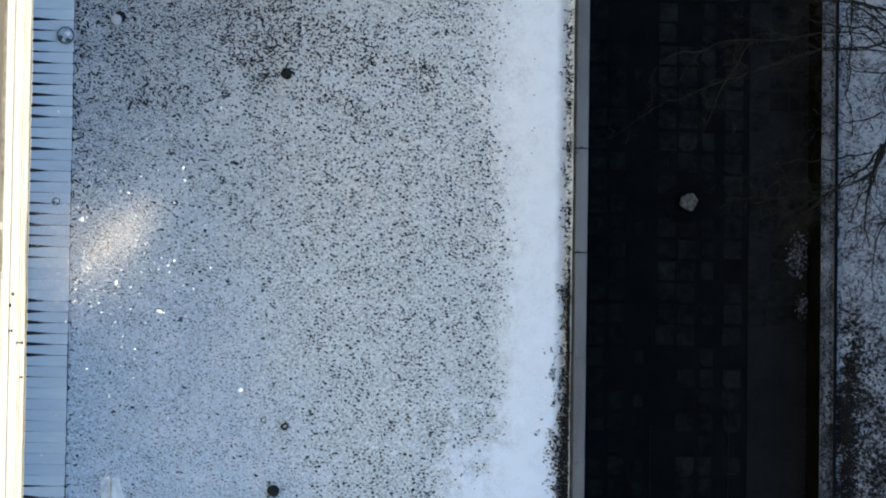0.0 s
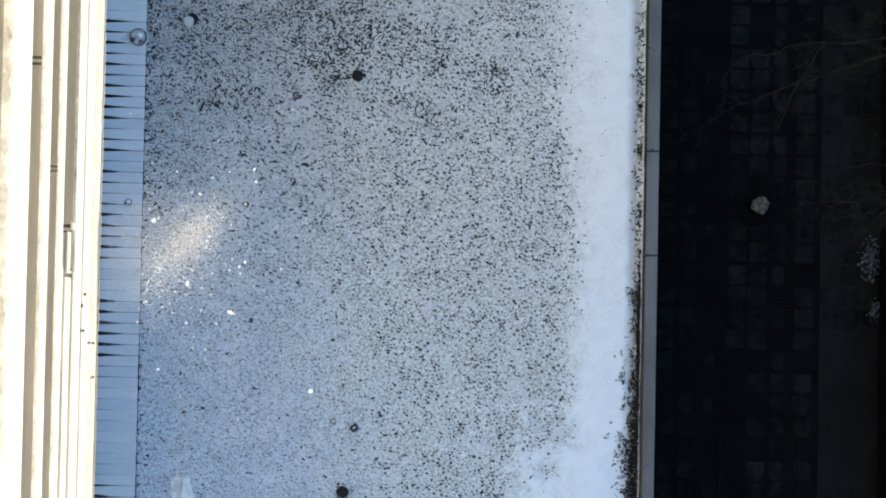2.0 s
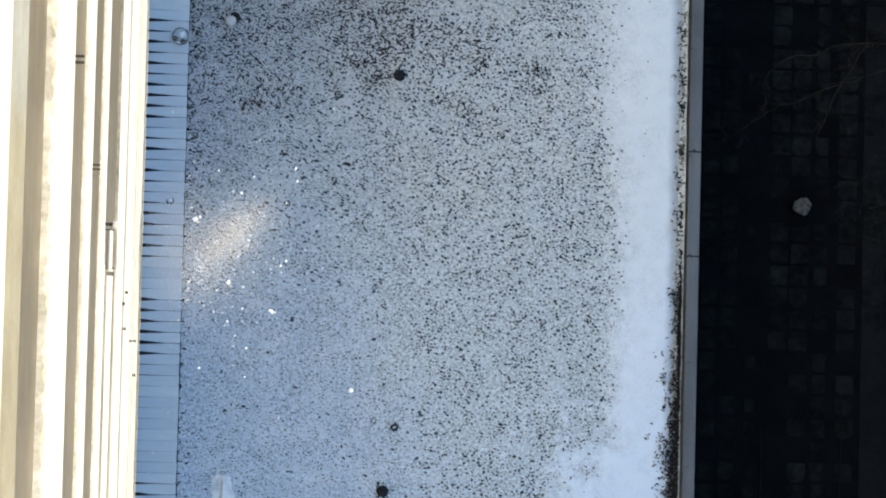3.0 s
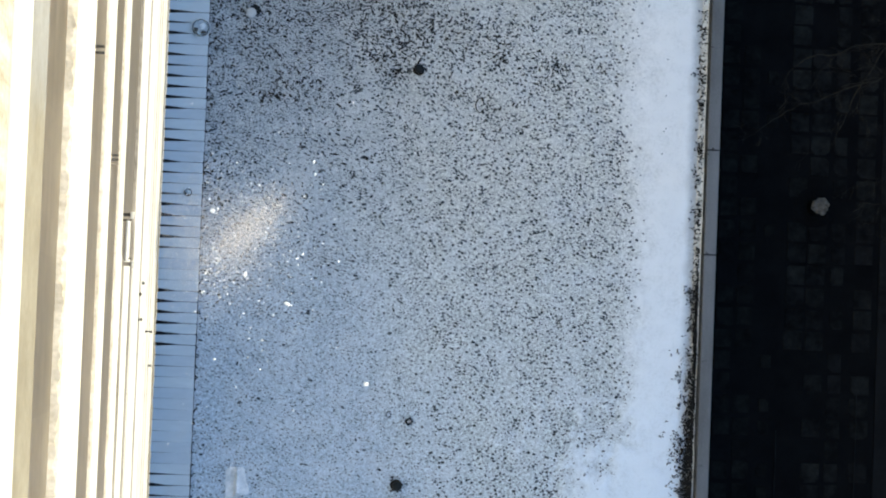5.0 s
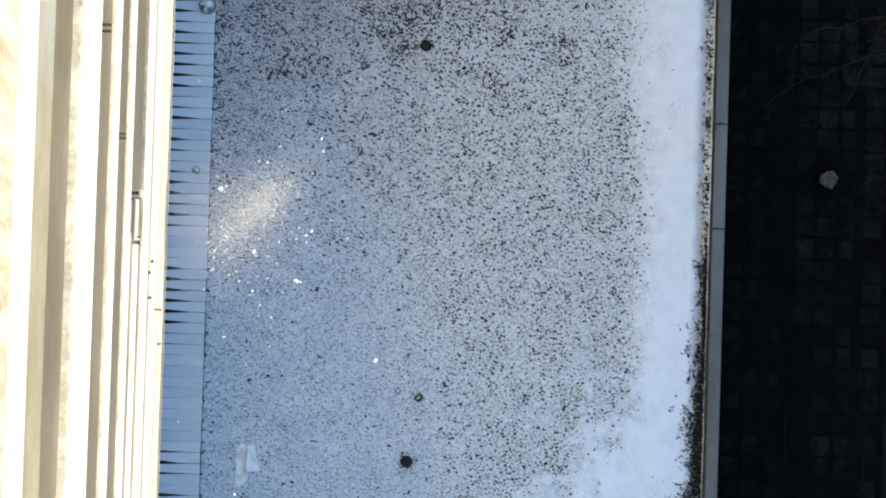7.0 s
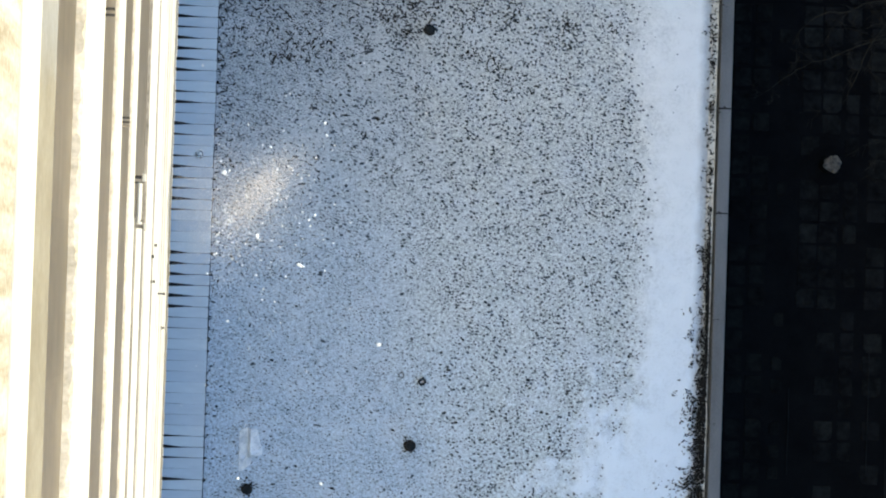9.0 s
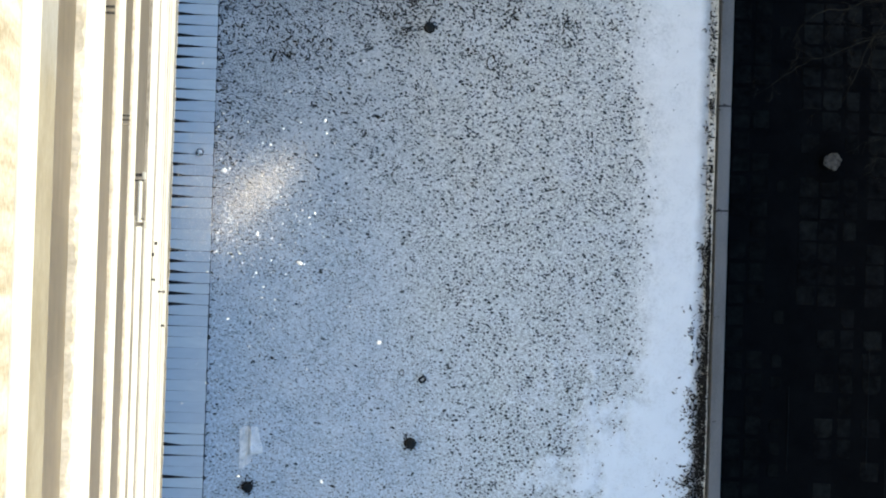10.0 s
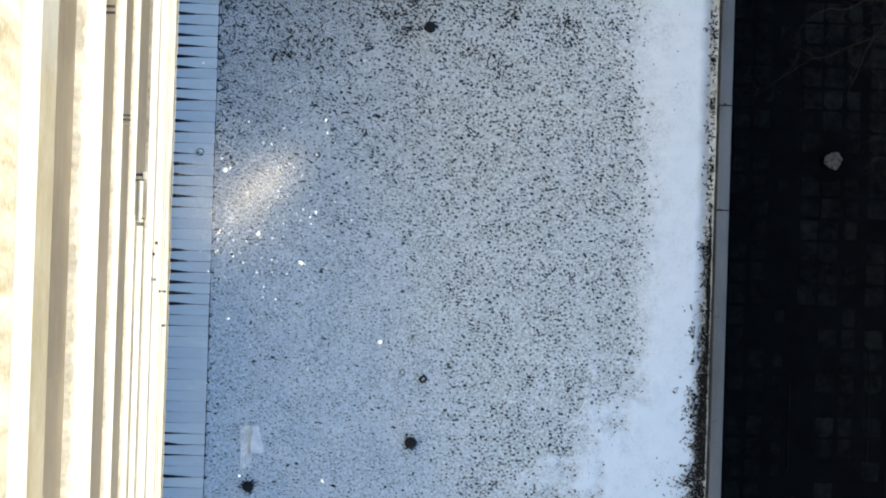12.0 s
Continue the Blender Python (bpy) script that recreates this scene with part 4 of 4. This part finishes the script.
rs = random.Random(17)
bm = tube(bmesh.new(), from_tree([(21.5, 7.2, -4.9), (21.45, 7.15, -3.4), (21.3, 7.0, -2.0), (21.1, 6.9, -0.8), (20.9, 7.0, 0.6), (20.8, 7.3, 2.0)]), [0.24, 0.19, 0.17, 0.14, 0.10, 0.04], 12)
part("trunk", bm, M_BARK, tree)
BOUGHS = [
    ([(21.3, 6.6, -2.2), (20.6, 5.6, -1.8), (20.2, 4.2, -1.7), (19.9, 2.6, -1.7), (20.1, 0.9, -2.0)], 0.08, 0.02, 22, 1.1),
    ([(20.2, 4.2, -1.7), (19.6, 3.4, -1.6), (19.2, 2.2, -1.8), (19.4, 1.0, -2.0)], 0.04, 0.012, 15, 0.9),
    ([(21.0, 6.9, -0.8), (20.3, 7.6, -0.4), (19.7, 8.6, -0.2), (19.4, 9.8, 0.0)], 0.07, 0.02, 16, 1.0),
    ([(21.0, 6.8, -0.9), (20.2, 6.6, -0.7), (19.6, 6.9, -0.8), (19.0, 6.8, -1.0), (18.3, 6.9, -1.2)], 0.06, 0.012, 16, 0.9),
    ([(21.0, 6.9, -0.6), (19.3, 7.1, 0.0), (17.9, 7.3, -0.5), (16.9, 7.1, -0.5), (15.6, 6.7, -0.8), (14.6, 6.4, -1.0)], 0.032, 0.010, 10, 0.9),
    ([(20.9, 7.0, 0.4), (19.2, 7.0, 0.5), (17.6, 7.5, 0.8), (15.3, 7.3, 0.5), (14.2, 7.1, 0.5), (13.1, 6.7, 0.3), (12.8, 6.2, 0.2)], 0.034, 0.010, 9, 0.8),
    ([(15.3, 7.3, 0.5), (14.6, 6.1, 0.2), (14.5, 5.6, 0.1), (14.1, 4.8, 0.0)], 0.026, 0.008, 5, 0.6),
    ([(15.6, 6.7, -0.8), (14.4, 6.2, -1.0), (13.6, 5.9, -1.0), (12.9, 5.5, -1.0), (12.2, 5.0, -1.0)], 0.024, 0.007, 6, 0.6),
    ([(21.2, 6.9, -1.5), (19.7, 6.4, -1.0), (19.2, 5.0, -1.0), (18.9, 4.2, -1.0), (18.8, 3.5, -1.2), (19.0, 2.4, -1.5)], 0.09, 0.02, 12, 1.1),
    ([(19.2, 5.0, -1.0), (18.7, 4.4, -1.0), (18.2, 4.1, -1.0), (17.8, 3.7, -1.0), (17.1, 3.1, -1.2), (16.5, 2.4, -1.4)], 0.055, 0.010, 13, 0.9),
    ([(17.8, 3.7, -1.0), (16.8, 3.6, -1.0), (16.0, 3.6, -1.2), (15.3, 3.6, -1.4)], 0.028, 0.008, 6, 0.7),
    ([(18.9, 4.8, -1.0), (17.9, 4.6, -0.8), (17.2, 4.5, -0.8), (16.6, 4.5, -1.0), (15.7, 4.2, -1.0)], 0.032, 0.008, 7, 0.7),
    ([(20.9, 7.2, 0.2), (19.3, 7.7, 0.0), (18.5, 8.3, 0.0), (17.7, 8.5, 0.0), (17.0, 8.7, 0.0)], 0.08, 0.015, 9, 1.0),
    ([(21.0, 7.0, -0.4), (19.4, 7.1, -0.2), (18.5, 7.8, -0.2), (18.0, 7.8, -0.2), (17.2, 7.9, -0.2), (16.6, 8.2, -0.4)], 0.06, 0.012, 9, 0.9),
    ([(21.2, 6.9, -1.8), (19.9, 5.9, -1.5), (19.3, 5.8, -1.5), (18.4, 5.6, -1.5), (17.5, 5.9, -1.5)], 0.045, 0.010, 8, 0.8),
    ([(19.9, 7.6, -0.9), (18.4, 8.5, -1.3), (18.5, 7.5, -1.5), (18.5, 6.6, -1.8), (18.7, 5.3, -2.0)], 0.04, 0.014, 5, 0.7),
    ([(19.4, 5.1, -1.3), (19.2, 4.4, -1.7), (18.66, 4.08, -1.57), (18.17, 3.9, -1.43), (17.79, 3.75, -1.3)], 0.045, 0.026, 5, 0.6),
    ([(17.79, 3.75, -1.3), (17.36, 3.49, -1.43), (16.96, 3.28, -1.55), (16.4, 3.2, -1.68), (16.08, 2.96, -1.8)], 0.026, 0.008, 9, 0.6),
    ([(17.79, 3.75, -1.3), (17.5, 3.42, -1.4), (17.16, 3.14, -1.5), (16.9, 2.92, -1.6), (16.54, 2.49, -1.7)], 0.028, 0.009, 9, 0.6),
    ([(17.79, 3.75, -1.3), (17.66, 3.39, -1.45), (17.49, 3.15, -1.6), (17.43, 2.94, -1.75), (17.51, 2.55, -1.9)], 0.022, 0.008, 7, 0.5),
    ([(18.02, 3.96, -1.3), (17.49, 3.78, -1.38), (17.14, 3.85, -1.45), (16.72, 4.06, -1.53), (16.38, 3.91, -1.6)], 0.022, 0.007, 7, 0.6),
    ([(19.33, 5.06, -1.6), (19.26, 4.64, -1.8), (19.18, 4.0, -2.0), (18.95, 3.72, -2.2), (18.8, 3.1, -2.4)], 0.06, 0.02, 9, 0.7),
    ([(17.36, 7.28, -0.6), (16.94, 7.46, -0.65), (16.51, 7.63, -0.7), (15.95, 7.65, -0.75), (15.6, 7.5, -0.8)], 0.022, 0.007, 12, 0.5),
    ([(18.9, 7.45, -0.4), (18.48, 7.36, -0.47), (18.07, 7.31, -0.53), (17.36, 7.28, -0.6), (16.87, 7.13, -0.67), (16.31, 6.93, -0.73), (15.68, 6.69, -0.8)], 0.045, 0.010, 9, 0.7),
    ([(18.13, 8.51, -0.3), (18.12, 7.97, -0.47), (18.18, 7.43, -0.65), (18.15, 6.74, -0.82), (18.19, 6.26, -1.0)], 0.024, 0.010, 4, 0.5),
    ([(20.9, 8.0, 0.1), (19.8, 8.2, -0.2), (18.97, 8.3, -0.3), (18.45, 8.39, -0.4), (17.9, 8.49, -0.5), (17.2, 8.49, -0.6)], 0.075, 0.016, 7, 0.8),
    ([(21.2, 7.0, -1.2), (22.4, 8.6, -0.4), (23.2, 9.6, 0.4)], 0.08, 0.02, 6, 1.2),
    ([(20.9, 7.1, 0.8), (21.9, 5.4, 1.4), (22.6, 4.2, 1.8)], 0.07, 0.02, 6, 1.2),
]
for pts, r0, r1, twigs, reach in BOUGHS:
    bm = bmesh.new()
    limb(bm, from_tree(pts), r0 * 0.72, r1 * 0.8, rs, twigs, reach)
    part("limb", bm, M_BARK, tree)

# dry stems lying every way on the bank
rs = random.Random(77)
bm = bmesh.new()
for k in range(420):
    x, y = rs.uniform(19.3, 22.2), rs.uniform(-7, 11)
    if rs.random() > 0.55 + 0.7 * wavy(x, y, 0.7, 23):
        continue
    a, ln, bend = rs.uniform(0, 6.28), rs.uniform(0.12, 0.55), rs.gauss(0, 0.5)
    pts = [(x + ln * f * math.cos(a + bend * f), y + ln * f * math.sin(a + bend * f), -4.785 + 0.05 * math.sin(3 * f)) for f in (0, 0.35, 0.7, 1.0)]
    tube(bm, pts, [0.013, 0.012, 0.009, 0.004], 4)
tagged(new("dry_stems", mesh_of("dry_stems", bm, M_BUSH)), "dark dry stems lying on snowy grass", "stems", "", "stuff")

# fallen leaves and grass tufts on the bank
rs = random.Random(8)
pl = []
while len(pl) < 3000:
    x, y = rs.uniform(19.25, 22.5), rs.uniform(-7, 12)
    if rs.random() < 0.25 + 0.9 * wavy(x, y, 1.1, 14) + 0.5 * math.exp(-((x - 19.55) / 0.3) ** 2) * (0.4 + (y < 0.3)):
        s = rs.uniform(0.02, 0.07)
        pl.append((x, y, -4.803, s * rs.uniform(1, 2), s * 0.6, 0.03, rs.uniform(0, 3.14)))
tagged(new("bank_litter", scatter_mesh("bank_litter", pl, M_MOSS)), "dark leaves and grass tufts in thin snow", "leaf litter", "", "stuff")

rs = random.Random(9)
pl = []
for k in range(10500):
    x, y = (rs.gauss(19.50, 0.17) if rs.random() < 0.75 else rs.uniform(19.3, 21.3)), rs.uniform(-7.5, 0.6)
    if x < 19.205 or rs.random() > 0.30 + 1.5 * wavy(x, y, 1.3, 15) + 0.6 * wavy(x, y, 4.0, 16) + 0.4 * smooth(0.6, -0.8, y):
        continue
    s = rs.uniform(0.03, 0.08)
    pl.append((x, y, -4.802, s * rs.uniform(1, 1.8), s * 0.7, 0.03, rs.uniform(0, 3.14)))
for k in range(14000):
    x, y = rs.uniform(18.82, 22.6), rs.uniform(-7.5, 1.6)
    if rs.random() < smooth(1.6, -2.6, y) * (0.45 + 0.9 * wavy(x, y, 1.5, 19)):
        s = rs.uniform(0.03, 0.07)
        pl.append((x, y, -4.779 if x < 19.2 else -4.802, s * rs.uniform(1, 1.9), s * 0.6, 0.03, rs.uniform(0, 3.14)))
for k in range(2600):                                # crumbs along both edges of the wall cap
    y = rs.uniform(-7.5, 11.5)
    x = rs.choice((18.80 + abs(rs.gauss(0, 0.07)), 19.10 - abs(rs.gauss(0, 0.06))))
    if rs.random() < 0.45 + 0.8 * wavy(x, y, 1.6, 24) + 0.3 * smooth(1.0, -2.0, y):
        s = rs.uniform(0.02, 0.06)
        pl.append((x, y, -4.779, s * rs.uniform(1, 1.9), s * 0.6, 0.03, rs.uniform(0, 3.14)))
for k in range(1500):                                # and at the foot of the wall
    y = rs.uniform(-7.5, 11.5)
    x = 18.77 - abs(rs.gauss(0, 0.09)) * (1 + 1.2 * wavy(3.0, y, 0.8, 25))
    s = rs.uniform(0.02, 0.06)
    pl.append((x, y, STREET + (0.034 if y > 0.55 else 0.012), s * rs.uniform(1, 1.9), s * 0.6, 0.02, rs.uniform(0, 3.14)))
tagged(new("leaf_drift", scatter_mesh("leaf_drift", pl, M_LEAFMUD)), "drift of dark wet leaves behind the wall", "leaf litter", "", "stuff")

# ---- paving slabs ----
def slab_block(seed, hx, hy):
    """A worn slab: uneven sides, knocked-off corners, a softened top edge."""
    rr = random.Random(seed)
    ring = []
    for sx, sy in ((-1, -1), (1, -1), (1, 1), (-1, 1)):
        c = rr.uniform(0.008, 0.035) if rr.random() < 0.75 else rr.uniform(0.05, 0.14)
        a, b = (sx * (hx - c), sy * (hy - rr.uniform(0, 0.02))), (sx * (hx - rr.uniform(0, 0.02)), sy * (hy - c))
        ring += [a, b] if sx * sy < 0 else [b, a]
    bm = bmesh.new()
    rows = [[bm.verts.new((x * k, y * k, z)) for x, y in ring] for k, z in ((1.0, -0.05), (1.0, -0.014), (0.95, 0.0))]
    for lo, hi in zip(rows, rows[1:]):
        for q in range(8):
            bm.faces.new((lo[q], lo[(q + 1) % 8], hi[(q + 1) % 8], hi[q]))
    bm.faces.new(rows[-1])
    return bm


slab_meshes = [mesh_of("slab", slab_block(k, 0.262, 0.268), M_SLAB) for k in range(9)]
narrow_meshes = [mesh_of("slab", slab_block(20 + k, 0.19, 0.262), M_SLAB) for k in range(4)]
darker_meshes = [mesh_of("slab", slab_block(40 + k, 0.23, 0.25), M_SLAB_DARK) for k in range(6)]
broken_meshes = [mesh_of("slab", slab_block(60 + k, 0.15, 0.19), M_SLAB_DARK) for k in range(4)]
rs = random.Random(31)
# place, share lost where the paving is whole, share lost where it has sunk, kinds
COLUMNS = [(11.75, 0.5, 0.6, darker_meshes), (12.33, 0.35, 0.5, darker_meshes), (12.93, 0.15, 0.25, darker_meshes), (13.48, 0.35, 0.12, darker_meshes), (14.08, 0.85, 0.45, broken_meshes),
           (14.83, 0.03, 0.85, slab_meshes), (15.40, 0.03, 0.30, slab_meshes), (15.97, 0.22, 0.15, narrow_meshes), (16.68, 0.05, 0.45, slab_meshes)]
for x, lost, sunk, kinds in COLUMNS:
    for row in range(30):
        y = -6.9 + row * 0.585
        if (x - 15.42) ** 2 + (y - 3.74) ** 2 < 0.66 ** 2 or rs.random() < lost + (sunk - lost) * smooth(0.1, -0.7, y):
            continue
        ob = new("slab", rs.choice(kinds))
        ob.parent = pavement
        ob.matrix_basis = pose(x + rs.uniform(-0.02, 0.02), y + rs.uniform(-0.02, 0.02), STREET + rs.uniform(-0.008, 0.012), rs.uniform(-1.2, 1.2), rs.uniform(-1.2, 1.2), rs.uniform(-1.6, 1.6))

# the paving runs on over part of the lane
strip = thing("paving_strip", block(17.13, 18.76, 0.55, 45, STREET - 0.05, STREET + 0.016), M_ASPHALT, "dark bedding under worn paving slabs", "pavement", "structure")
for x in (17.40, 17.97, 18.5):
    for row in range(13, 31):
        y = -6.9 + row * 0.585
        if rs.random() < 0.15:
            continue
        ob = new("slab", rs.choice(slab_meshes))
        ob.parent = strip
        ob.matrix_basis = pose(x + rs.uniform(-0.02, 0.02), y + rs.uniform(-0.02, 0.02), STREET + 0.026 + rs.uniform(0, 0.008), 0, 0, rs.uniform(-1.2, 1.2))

# two thin pipes laid along the paving
for x, y0, y1 in ((14.43, -4.6, -2.3), (16.60, -4.6, -1.25)):
    bm = tube(bmesh.new(), [(x + 0.02 * wavy(x, y0 + (y1 - y0) * k / 8, 0.9, 51), y0 + (y1 - y0) * k / 8, STREET + 0.035) for k in range(9)], [0.014] * 9, 6)
    thing("thin_pipe", bm, M_PIPE, "thin grey pipe lying along sunken paving", "pipe", group="thin pipes")
